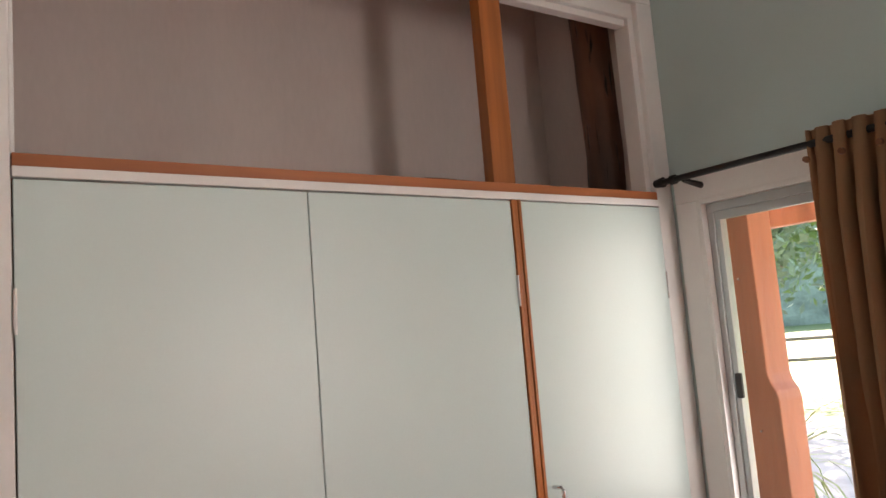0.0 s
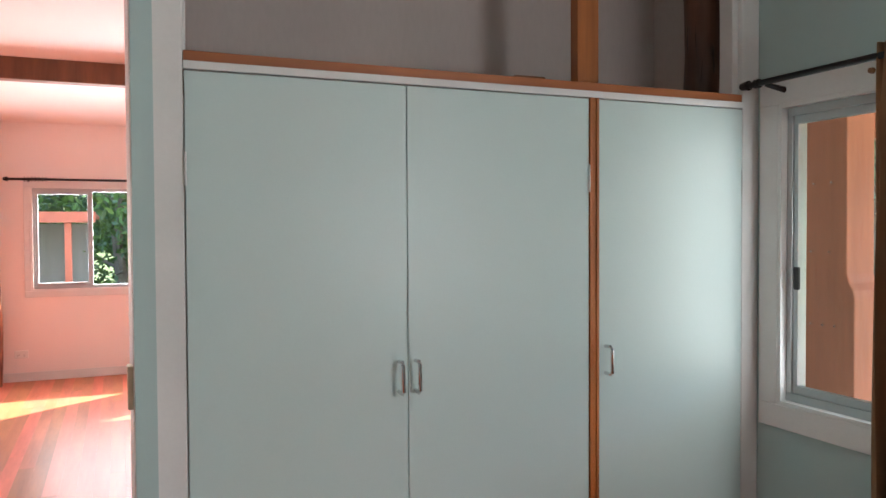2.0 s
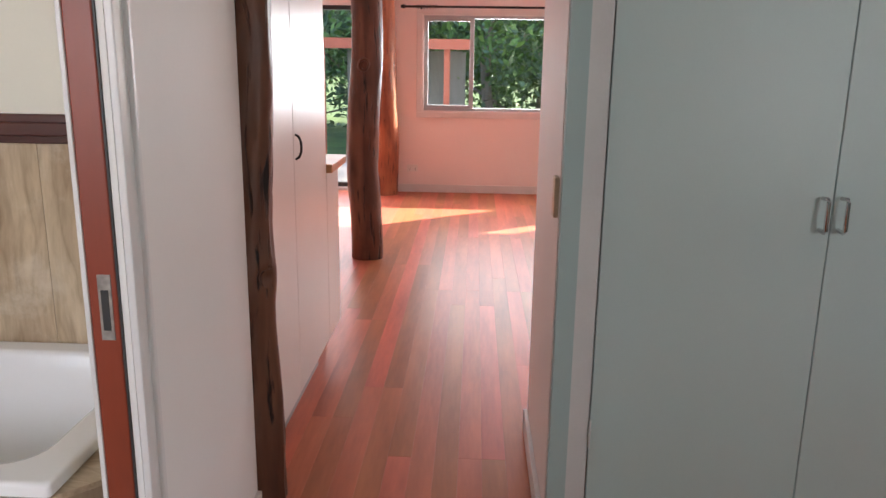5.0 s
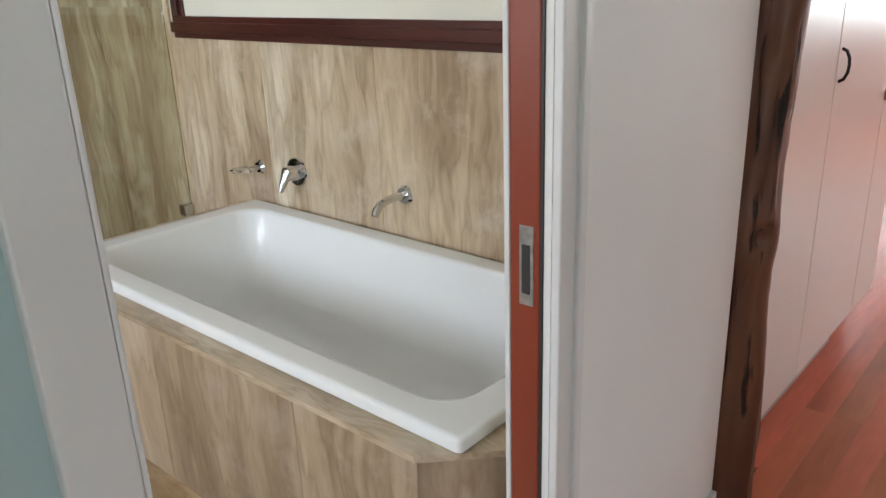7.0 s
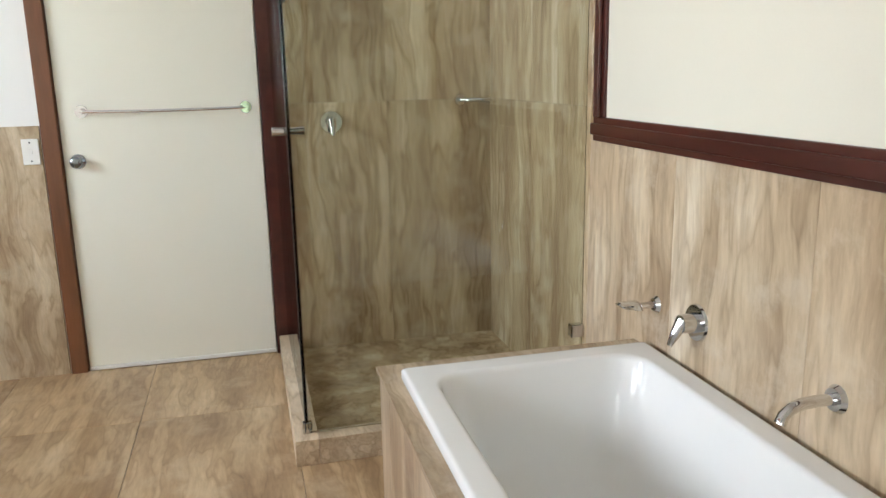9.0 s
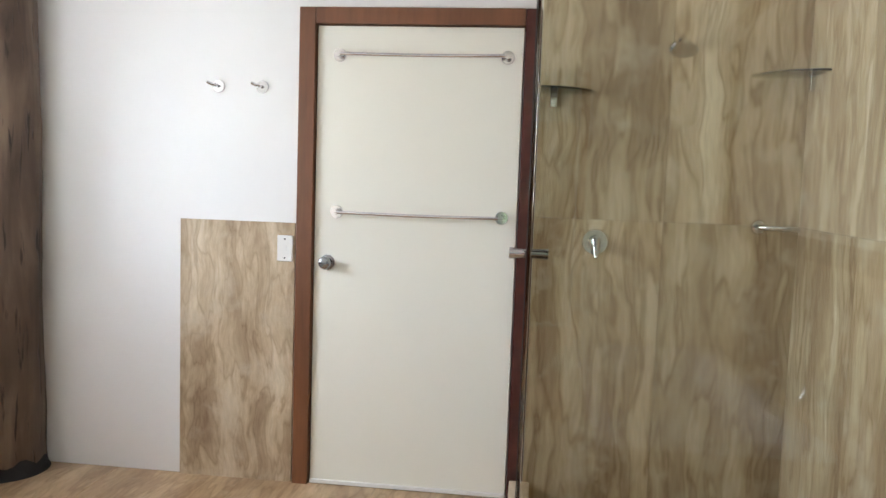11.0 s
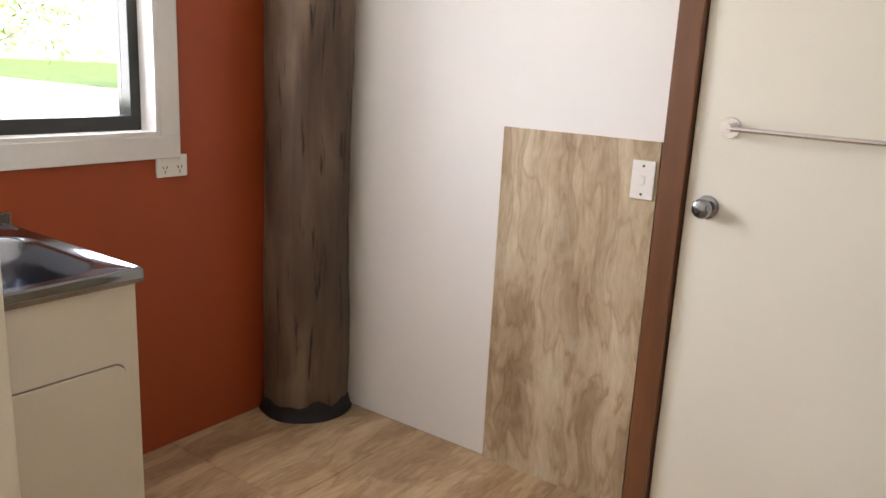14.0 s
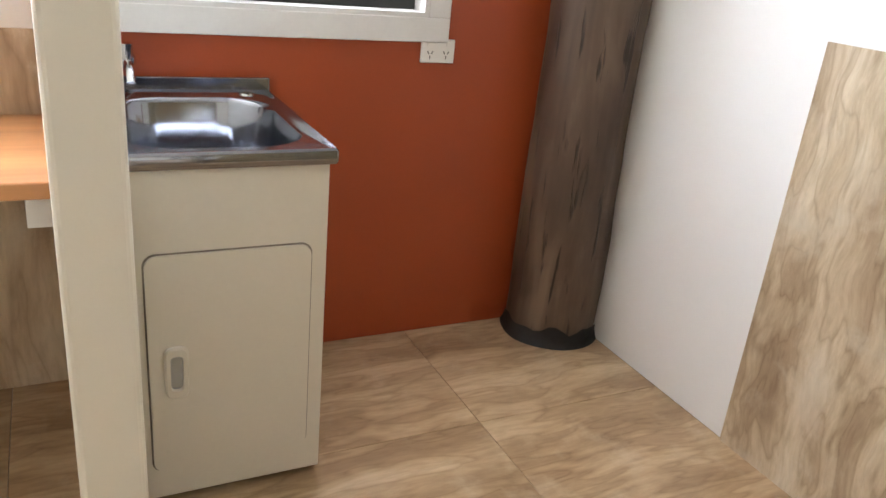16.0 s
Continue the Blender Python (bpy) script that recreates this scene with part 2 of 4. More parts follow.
TAR = mat("black sealant", (0.010, 0.010, 0.011), 0.6, var=0.4, scale=20, bump=0.5)
PLANK = mat("polished red timber plank", (0.54, 0.17, 0.088), 0.36, var=0.30, scale=4, stretch=(2, 0.25, 1), fine=30, bump=0.03, rand=0.20, spec=0.22)
CABINET = mat("white cupboard laminate", (0.76, 0.73, 0.69), 0.3, var=0.03, scale=2, fine=120, bump=0.02)
TUBWHITE = mat("cream enamelled steel", (0.74, 0.70, 0.60), 0.32, var=0.05, scale=3, fine=80, bump=0.02)
ACRYLIC = mat("white bath acrylic", (0.86, 0.87, 0.86), 0.12, var=0.02, scale=2, fine=30, bump=0.0)
STEEL = mat("brushed stainless steel", (0.30, 0.31, 0.34), 0.11, 1.0, var=0.1, scale=30, stretch=(0.1, 1, 1), fine=200, bump=0.02)
CHROME = mat("polished chrome", (0.66, 0.66, 0.67), 0.07, 1.0, var=0.05, bump=0)
PLASTIC = mat("white plastic", (0.80, 0.79, 0.75), 0.3, var=0.03, bump=0)
SLOT = mat("dark slot", (0.03, 0.03, 0.03), 0.5, var=0.2, bump=0)
ALUGREY = mat("grey aluminium frame", (0.46, 0.48, 0.48), 0.35, 0.6, var=0.08, bump=0.02)
ALUDARK = mat("dark bronze aluminium frame", (0.035, 0.036, 0.034), 0.35, 0.4, var=0.1, bump=0.02)
IRON = mat("black iron", (0.02, 0.017, 0.016), 0.4, 0.5, var=0.2, bump=0.1)
CURTAIN = cloth("tan curtain cloth", (0.34, 0.20, 0.11), 0.35)
BRASS = mat("worn pale brass", (0.62, 0.50, 0.36), 0.35, 0.7, var=0.3, scale=20, bump=0.1)
WORN = mat("worn grey steel", (0.42, 0.40, 0.37), 0.4, 0.6, var=0.4, scale=30, bump=0.1)
# pale tone stands in for sunlight glowing through the verandah roof
PALEBOARD = mat("boards with roof glow in their colour", (0.80, 0.72, 0.66), 0.6, var=0.1, scale=3, bump=0.05)
OUTPOST = mat("orange stained post", (0.60, 0.215, 0.12), 0.55, var=0.25, scale=7, stretch=(1, 1, 0.1), fine=40, bump=0.2)
GRASS = mat("lawn", (0.085, 0.14, 0.03), 0.9, var=0.5, scale=1.2, fine=25, bump=0.6)
GRAVEL = mat("pale gravel drive", (0.42, 0.385, 0.34), 0.9, var=0.2, scale=3, fine=60, bump=0.5)
LEAF = mat("gum leaves", (0.11, 0.20, 0.045), 0.55, var=0.5, scale=1.5, fine=10, bump=0)
LEAFLIGHT = mat("pale strappy leaves", (0.30, 0.38, 0.12), 0.5, var=0.3, scale=3, bump=0)
LEAFB = mat("blue-green leaves", (0.12, 0.19, 0.10), 0.55, var=0.5, scale=1.5, fine=10, bump=0)
BARK = mat("grey bark", (0.20, 0.155, 0.125), 0.85, var=0.4, scale=8, stretch=(1, 1, 0.2), fine=40, bump=0.6)
ROOFRED = mat("rust red roof steel", (0.34, 0.09, 0.055), 0.5, var=0.15, scale=2, bump=0.05)
SHEDWALL = mat("grey shed cladding", (0.20, 0.20, 0.20), 0.6, var=0.2, scale=2, stretch=(4, 4, 0.3), bump=0.1)
GROUT = mat("brown grout", (0.20, 0.15, 0.10), 0.8, var=0.3, scale=8, bump=0.1)
SEAM = mat("grey-brown seam", (0.24, 0.21, 0.165), 0.6, var=0.4, scale=12, bump=0)
STONE_WALL = travertine("travertine wall slab", (5.0, 5.0, 0.8), 0.28, 1.22, 0.03)
STONE_SHOWER = travertine("travertine shower slab", (5.5, 5.5, 0.8), 0.10, 1.16, 0.04, (1.0, 0.98, 0.91), 0.6)
STONE_FRONT = travertine("greyish travertine slab", (6.0, 6.0, 0.8), 0.30, 0.90, 0.03, (0.96, 0.93, 0.92))
STONE_FLOOR = travertine("travertine floor slab", (1.2, 6.0, 4.0), 0.30, 0.88, 0.035, (1.08, 0.96, 0.80), 0.5)
STONE_PANEL = travertine("wavy travertine offcut", (7.0, 7.0, 1.5), 0.30, 1.0, 0.05, (1.0, 0.97, 0.92), 0.5)
STONE_EDGE = travertine("travertine edge", (1.5, 8.0, 8.0), 0.35, 1.10, 0.05)
PANE = glass("window pane", (0.97, 0.99, 0.98), 1.18)
SCREEN = glass("shower glass", (0.94, 0.965, 0.93), 1.52)


# ---- mesh helpers ----
def part(name, bm, material, parent=None, label="", smooth=False):
    me = bpy.data.meshes.new(name)
    bm.normal_update()
    bm.to_mesh(me)
    bm.free()
    for m in material if isinstance(material, (list, tuple)) else (material,):
        me.materials.append(m)
    if smooth:
        for p in me.polygons:
            p.use_smooth = True
        me.set_sharp_from_angle(angle=radians(40))
    ob = new(name, me)
    ob.parent = parent
    if label:
        ob["label"] = label
    return ob


def empty(name, x=0, y=0, z=0, rz=0):
    ob = new(name)
    ob.empty_display_size = 0.05
    ob.matrix_world = pose(x, y, z, 0, 0, rz)
    return ob


def add_box(bm, x0, x1, y0, y1, z0, z1, mi=0):
    v = [bm.verts.new((x, y, z)) for z in (z0, z1) for y in (y0, y1) for x in (x0, x1)]
    for f in ((0, 2, 3, 1), (4, 5, 7, 6), (0, 1, 5, 4), (2, 6, 7, 3), (0, 4, 6, 2), (1, 3, 7, 5)):
        bm.faces.new([v[i] for i in f]).material_index = mi


def boxes(*dims, bevel=0.0, seg=2):
    bm = bmesh.new()
    for d in dims:
        add_box(bm, *d)
    if bevel:
        bmesh.ops.bevel(bm, geom=list(bm.edges), offset=bevel, segments=seg, affect="EDGES", profile=0.5)
    return bm


def add_cyl(bm, p, q, r, r2=None, n=16):
    p, q = Vector(p), Vector(q)
    d = (q - p).length
    m = Matrix.Translation((p + q) / 2) @ (q - p).to_track_quat("Z", "Y").to_matrix().to_4x4()
    bmesh.ops.create_cone(bm, cap_ends=True, segments=n, radius1=r, radius2=r if r2 is None else r2, depth=d, matrix=m)


def cyls(*items):
    bm = bmesh.new()
    for it in items:
        add_cyl(bm, *it)
    return bm


def tube(points, r, n=12):
    """A round bar along a line of points."""
    bm = bmesh.new()
    pts = [Vector(p) for p in points]
    rings = []
    up = Vector((0.13, 0.21, 0.97))
    for k, p in enumerate(pts):
        d = (pts[min(k + 1, len(pts) - 1)] - pts[max(k - 1, 0)]).normalized()
        a = d.cross(up).normalized()
        b = d.cross(a)
        rings.append([bm.verts.new(p + r * (math.cos(t) * a + math.sin(t) * b)) for t in (2 * math.pi * i / n for i in range(n))])
    for a, b in zip(rings, rings[1:]):
        for i in range(n):
            bm.faces.new((a[i], a[(i + 1) % n], b[(i + 1) % n], b[i]))
    bm.faces.new(rings[0][::-1])
    bm.faces.new(rings[-1])
    bmesh.ops.recalc_face_normals(bm, faces=bm.faces)
    return bm


def rrect(cx, cy, hx, hy, r, z, n=6):
    pts = []
    for k, (sx, sy) in enumerate(((1, 1), (-1, 1), (-1, -1), (1, -1))):
        for i in range(n + 1):
            a = math.pi / 2 * (k + i / n)
            pts.append((cx + sx * (hx - r) + r * math.cos(a), cy + sy * (hy - r) + r * math.sin(a), z))
    return pts


def loft(rings, cap_first=False, cap_last=True):
    bm = bmesh.new()
    vs = [[bm.verts.new(p) for p in ring] for ring in rings]
    n = len(vs[0])
    for a, b in zip(vs, vs[1:]):
        for i in range(n):
            bm.faces.new((a[i], a[(i + 1) % n], b[(i + 1) % n], b[i]))
    if cap_first:
        bm.faces.new(vs[0][::-1])
    if cap_last:
        bm.faces.new(vs[-1])
    bmesh.ops.recalc_face_normals(bm, faces=bm.faces)
    return bm


def structure(name, bm, material, label, category="wall"):
    return tagged(part(name, bm, material), label, category, kind="structure")


def wall(name, axis, c0, c1, a0, a1, z0, z1, material, label, holes=()):
    """A wall across the axis from c0 to c1, along a0..a1, with openings (a0, a1, z0, z1)."""
    bm = bmesh.new()
    cuts = sorted({a0, a1, *(h[0] for h in holes), *(h[1] for h in holes)})
    for u, v in zip(cuts, cuts[1:]):
        z = z0
        for h in sorted((h for h in holes if h[0] <= u and h[1] >= v), key=lambda h: h[2]):
            if h[2] > z:
                add_box(bm, *((c0, c1, u, v) if axis == "x" else (u, v, c0, c1)), z, h[2])
            z = h[3]
        if z < z1:
            add_box(bm, *((c0, c1, u, v) if axis == "x" else (u, v, c0, c1)), z, z1)
    return structure(name, bm, material, label)


def log_post(name, x, y, z0, z1, r0, r1, material, label, sway=0.02, seed=0, knots=(), rough=0.10):
    """An unsawn trunk used as a post: bowed, tapered, with lumps and knot holes."""
    n, m = 40, 130
    rings = []
    for j in range(m + 1):
        t = j / m
        z = z0 + (z1 - z0) * t
        cx = x + sway * noise.noise((seed, z * 0.8, 1.0)) * min(1, t * 5)
        cy = y + sway * noise.noise((seed, 5.0, z * 0.8)) * min(1, t * 5)
        ring = []
        for i in range(n):
            a = 2 * math.pi * i / n
            lump = noise.noise((math.cos(a) * 1.3 + seed, math.sin(a) * 1.3, z * 1.6)) * rough
            lump += noise.noise((math.cos(a) * 3 + seed, math.sin(a) * 3, z * 7)) * rough * 0.35
            lump += noise.noise((math.cos(a) * 6, math.sin(a) * 6 + seed, z * 2.2)) * rough * 0.30
            lump += noise.noise((math.cos(a) * 9, math.sin(a) * 9 + seed, z * 16)) * rough * 0.16
            r = (r0 + (r1 - r0) * t) * (1 + lump)
            for ka, kz, kr in knots:
                d2 = ((a - ka + math.pi) % (2 * math.pi) - math.pi) ** 2 * r0 * r0 + (z - kz) ** 2
                r += 0.016 * math.exp(-d2 / (2 * (kr * 1.7) ** 2)) - 0.030 * math.exp(-d2 / (2 * (kr * 0.6) ** 2))
            ring.append((cx + r * math.cos(a), cy + r * math.sin(a), z))
        rings.append(ring)
    return tagged(part(name, loft(rings, True, True), material, smooth=True), label, "post")


def window_unit(name, x, y, rz, w, z0, z1, frame_mat, label, trim_w=0.075, split=0.5, deep=0.12, trim_mat=None, latch=None, inset=0.045, f=0.045):
    """A sliding window: local x along the wall, local y outwards from the inner wall face."""
    win = tagged(empty(name, x, y, 0, rz), label, "window", kind="structure")
    t, h = trim_w, w / 2
    tm = trim_mat or TRIM
    for d in ((-h - t, h + t, -0.018, 0, z0 - t, z0), (-h - t, h + t, -0.018, 0, z1, z1 + t), (-h - t, -h, -0.0175, 0, z0, z1), (h, h + t, -0.0175, 0, z0, z1)):
        part("architrave", boxes(d, bevel=0.003), tm, win)
    part("window_sill", boxes((-h, h, -0.016, deep, z0, z0 + 0.014)), tm, win)
    for d in ((-h, h, -0.016, deep, z1 - 0.014, z1), (-h, -h + 0.014, -0.016, deep, z0 + 0.014, z1 - 0.014), (h - 0.014, h, -0.016, deep, z0 + 0.014, z1 - 0.014)):
        part("reveal", boxes(d), tm, win)
    a, b, s = -h + 0.014, h - 0.014, -h + w * split
    lo, hi, d0 = z0 + 0.014, z1 - 0.014, inset
    for d in ((a, b, d0, d0 + 0.07, lo, lo + f), (a, b, d0, d0 + 0.07, hi - f, hi), (a, a + f * 0.8, d0, d0 + 0.07, lo + f, hi - f), (b - f * 0.8, b, d0, d0 + 0.07, lo + f, hi - f)):
        part("window_frame", boxes(d, bevel=0.002), frame_mat, win)
    part("mullion", boxes((s - 0.022, s + 0.022, d0 + 0.004, d0 + 0.05, lo + f, hi - f), bevel=0.003), frame_mat, win)
    for d in ((a + f * 0.8, s - 0.022, d0 + 0.006, d0 + 0.03, lo + f, lo + f + 0.028), (a + f * 0.8, s - 0.022, d0 + 0.006, d0 + 0.03, hi - f - 0.028, hi - f), (a + f * 0.8, a + f * 0.8 + 0.02, d0 + 0.006, d0 + 0.03, lo + f + 0.028, hi - f - 0.028)):
        part("sash_rail", boxes(d, bevel=0.002), frame_mat, win)
    for u, v, d in ((a + f * 0.8, s - 0.022, d0 + 0.016), (s + 0.022, b - f * 0.8, d0 + 0.045)):
        p = part("pane", boxes((u, v, d, d + 0.004, lo + f, hi - f)), PANE, win)
        p.visible_shadow = False
    if latch:
        part("latch", boxes((latch - 0.012, latch + 0.012, d0 - 0.012, d0, (z0 + z1) / 2 - 0.12, (z0 + z1) / 2 - 0.04), bevel=0.004), SLOT, win, "black window latch")
    return win


# ---- setting ----
BX, WX, WY, OY, TY, RX, LY = -0.568, -4.24, 2.552, -0.98, 2.60, 2.47, 8.68
# bathroom shell
wall("wall_bath_west", "x", WX - 0.12, WX, OY - 0.12, TY + 0.1, 0, 2.6, WHITE, "white painted bathroom wall beside the door", [(0.47, 1.52, 0, 2.13)])
wall("wall_bath_south", "y", OY - 0.15, OY, WX, -0.645, 0, 2.6, ORANGE, "burnt orange painted bathroom wall", [(-3.55, -2.35, 1.105, 2.12), (-2.15, -1.15, 1.105, 2.12)])
wall("wall_bath_north", "y", TY, TY + 0.1, WX, -0.575, 0, 2.6, CREAM, "cream painted wall above the bath")
wall("wall_bath_east", "x", -0.664, -0.645, OY, TY, 0, 2.6, CREAM, "cream bathroom wall with a sliding door cavity", [(1.073, 1.80, 0, 2.05)])
wall("wall_hall_west", "x", -0.581, BX, 1.742, 2.505, 0, 2.9, WHITE, "white painted hall wall beside the bathroom door")
wall("wall_bedroom_west", "x", -0.645, -0.56, -1.9, 1.073, 0, 2.9, TEAL, "teal painted bedroom wall")
structure("wall_over_sliding_door", boxes((-0.645, BX, 1.08, 1.74, 2.05, 2.9)), WHITE, "white wall above the sliding door")
structure("ceiling_bathroom", boxes((WX - 0.12, -0.645, OY - 0.15, TY + 0.1, 2.6, 2.7)), WHITE, "white bathroom ceiling", "ceiling")
structure("floor_slab_bathroom", boxes((WX - 0.12, -0.58, OY - 0.15, TY + 0.1, -0.2, -0.012)), GROUT, "brown bed under the bathroom tiles", "floor")
# unseen backing, added to block outdoor light in the door's edge gaps
structure("wall_behind_door", boxes((WX - 0.20, WX - 0.125, 0.40, 1.58, 0, 2.2)), WHITE, "unseen panel stopping light leaks round the closed door")
nib = boxes((-2.59, -2.475, OY, 0.03, 0, 2.6), bevel=0.012, seg=3)
structure("wall_nib", nib, CREAM, "cream painted partition wall beside the laundry tub")
# bedroom shell
wall("wall_bedroom_east", "x", RX, RX + 0.088, -1.9, 3.2, 0, 3.0, TEAL, "teal painted bedroom wall with the window", [(1.10, 2.43, 0.80, 1.87), (-1.5, -0.3, 0.80, 1.87)])
wall("wall_bedroom_south", "y", -2.0, -1.9, -0.645, RX + 0.15, 0, 3.0, TEAL, "teal painted bedroom wall")
structure("ceiling_bedroom", boxes((-0.645, RX + 0.15, -2.0, 3.2, 2.9, 3.0)), WHITE, "white bedroom ceiling", "ceiling")
structure("wall_above_wardrobe", boxes((0.365, RX, WY, WY + 0.09, 2.60, 2.9)), WHITE, "off-white wall above the wardrobe")
structure("wall_hall_east", boxes((0.312, 0.36, 2.42, 3.15, 0, 2.9)), PINKBOUNCE, "pale wall at the side of the wardrobe")
structure("wall_hall_east_end", boxes((0.315, 0.366, 2.385, 2.42, 0, 2.9)), TEAL, "teal wall end beside the wardrobe")
structure("wall_wardrobe_back", boxes((0.36, RX, 3.12, 3.20, 0, 2.9)), ROBE, "bare grey wardrobe lining")
structure("wardrobe_end_lining", boxes((2.452, RX, WY + 0.09, 3.12, 0, 2.9)), ROBE, "bare grey wardrobe lining")
structure("wardrobe_side_lining", boxes((0.36, 0.375, WY + 0.09, 3.12, 0, 2.9)), ROBE, "bare grey wardrobe lining")
# living room shell: the ceiling rises from the window wall towards the hall
wall("wall_living_north", "y", LY, LY + 0.15, -3.4, 3.42, 0, 2.7, PINKBOUNCE, "pale living room wall with windows, pink floor bounce in its colour", [(-0.48, 1.84, 0.86, 1.86), (2.79, 3.31, 0.86, 2.0), (-2.7, -1.08, 0.0, 1.95)])
wall("wall_living_west", "x", -3.4, -3.3, 2.7, LY, 0, 3.9, PINKBOUNCE, "pale living room wall, pink floor bounce in its colour")
wall("wall_living_east", "x", 3.32, 3.42, 3.2, LY, 0, 3.9, PINKBOUNCE, "pale living room wall, pink floor bounce in its colour")
structure("wall_living_south", boxes((0.36, 3.32, 3.20, 3.28, 0, 3.9)), PINKBOUNCE, "pale living room wall, pink floor bounce in its colour")
structure("wall_living_over_hall", boxes((-3.4, 0.36, 2.56, 2.70, 2.9, 3.9)), PINKBOUNCE, "pale wall above the hall opening, pink floor bounce in its colour")
structure("wall_kitchen_south", boxes((-3.4, -0.62, 2.70, 2.78, 0, 2.9)), PINKBOUNCE, "pale wall behind the cupboards, pink floor bounce in its colour")


def living_ceiling(y):
    return 2.47 + (LY - y) * 0.2


bm = bmesh.new()
q = [bm.verts.new(p) for p in ((-3.4, 2.5, living_ceiling(2.5)), (3.42, 2.5, living_ceiling(2.5)), (3.42, LY + 0.15, living_ceiling(LY + 0.15)), (-3.4, LY + 0.15, living_ceiling(LY + 0.15)))]
f = bm.faces.new(q)
ex = bmesh.ops.extrude_face_region(bm, geom=[f])
for v in ex["geom"]:
    if isinstance(v, bmesh.types.BMVert):
        v.co.z += 0.08
bmesh.ops.recalc_face_normals(bm, faces=bm.faces)
structure("ceiling_living", bm, PINKBOUNCE, "pale raked living room ceiling, pink floor bounce in its colour", "ceiling")
for by in (7.2, 4.15):
    zc = living_ceiling(by)
    structure("beam", boxes((-3.3, 3.32, by - 0.06, by + 0.06, zc - 0.16, zc + 0.02), bevel=0.006), JAMB, "dark red-brown timber ceiling beam", "beam")
structure("subfloor", boxes((-3.4, 3.42, 2.56, LY + 0.15, -0.2, -0.014), (-0.58, RX + 0.1, -2.0, 2.56, -0.2, -0.014)), SLOT, "dark timber subfloor", "floor")

# skirtings and trims
structure("baseboard_living", boxes((-1.0, 3.32, LY - 0.016, LY, 0, 0.085), bevel=0.003), TRIM, "white skirting board", "baseboard")
structure("baseboard_hall_east", boxes((0.296, 0.312, 2.42, 3.15, 0, 0.085), bevel=0.003), TRIM, "white skirting board", "baseboard")
structure("baseboard_hall_west", boxes((BX, BX + 0.014, 1.83, 2.505, 0, 0.085), bevel=0.003), TRIM, "white skirting board", "baseboard")
structure("baseboard_bedroom", boxes((RX - 0.015, RX, -1.9, WY - 0.03, 0, 0.09), bevel=0.003), TRIM, "white skirting board", "baseboard")
structure("trim_sliding_door_near", boxes((-0.56, -0.545, 1.010, 1.073, 0, 2.1), (-0.664, -0.547, 1.0735, 1.080, 0, 2.05), bevel=0.003), TRIM, "cream door architrave and jamb", "trim")
structure("trim_sliding_door_far", boxes((BX, BX + 0.016, 1.742, 1.785, 0, 2.1), (BX, BX + 0.024, 1.785, 1.800, 0, 2.1), (BX, BX + 0.012, 1.800, 1.825, 0, 2.1), bevel=0.003), TRIM, "white moulded door architrave", "trim")
structure("trim_sliding_door_inner", boxes((-0.652, -0.642, 1.737, 1.752, 0, 2.05), bevel=0.002), TRIM, "white inner door jamb", "trim")
plate = tagged(part("strike_plate", boxes((0.298, 0.312, 2.43, 2.475, 0.985, 1.095), bevel=0.003), BRASS), "worn brass strike plate on the door jamb", "strike plate")

# ---- bathroom: stone slabs on the walls ----
def slab_run(owner, axis, c, a_edges, z_edges, thick, material, gap=0.0005):
    """Stone slabs against a wall face: each slab a piece of its own, shared meshes for alike sizes."""
    cache = {}
    for u, v in zip(a_edges, a_edges[1:]):
        for z0, z1 in zip(z_edges, z_edges[1:]):
            key = (round(v - u, 3), round(z1 - z0, 3))
            if key not in cache:
                w, h = (v - u) / 2 - gap, (z1 - z0) / 2 - gap
                d = (-abs(thick) / 2, abs(thick) / 2)
                cache[key] = boxes((*d, -w, w, -h, h) if axis == "x" else (-w, w, *d, -h, h), bevel=0.001, seg=1)
                ob = part("slab", cache[key], material, owner)
                cache[key] = ob.data
            else:
                ob = new("slab", cache[key])
                ob.parent = owner
            mid = c + thick / 2
            ob.location = (mid, (u + v) / 2, (z0 + z1) / 2) if axis == "x" else ((u + v) / 2, mid, (z0 + z1) / 2)


D = bpy.data.objects
slab_run(D["wall_bath_north"], "y", TY, (-2.99, -2.40, -1.80, -1.20, -0.666), (0, 1.2), -0.012, STONE_WALL)
slab_run(D["wall_bath_north"], "y", TY, (-4.2, -3.60, -2.99), (0, 1.26, 2.46), -0.012, STONE_SHOWER)
slab_run(D["wall_bath_west"], "x", WX, (1.515, 2.05, 2.59), (0, 1.26, 2.46), 0.04, STONE_SHOWER)
slab_run(D["wall_bath_west"], "x", WX, (-0.075, 0.462), (-0.01, 1.19), 0.012, STONE_PANEL)
slab_run(D["wall_bath_south"], "y", OY, (-2.475, -1.6, -0.67), (0, 0.8, 1.04), 0.012, STONE_WALL)

# ---- bath in its stone surround ----
surround = tagged(empty("bath_surround", -1.65, 2.15), "travertine-clad bath surround with a clipped corner", "bath surround")
surround.matrix_world = Matrix.Identity(4)
for u, v in ((-2.606, -2.44), (-2.44, -1.83), (-1.83, -1.22), (-1.22, -0.845)):
    part("front_slab", boxes((u + 0.0012, v - 0.0012, 1.715, 1.727, 0, 0.487), bevel=0.001, seg=1), STONE_FRONT, surround)
part("end_slab", boxes((-2.606, -2.594, 1.7275, 2.586, 0, 0.487), bevel=0.001, seg=1), STONE_FRONT, surround)
bm = bmesh.new()
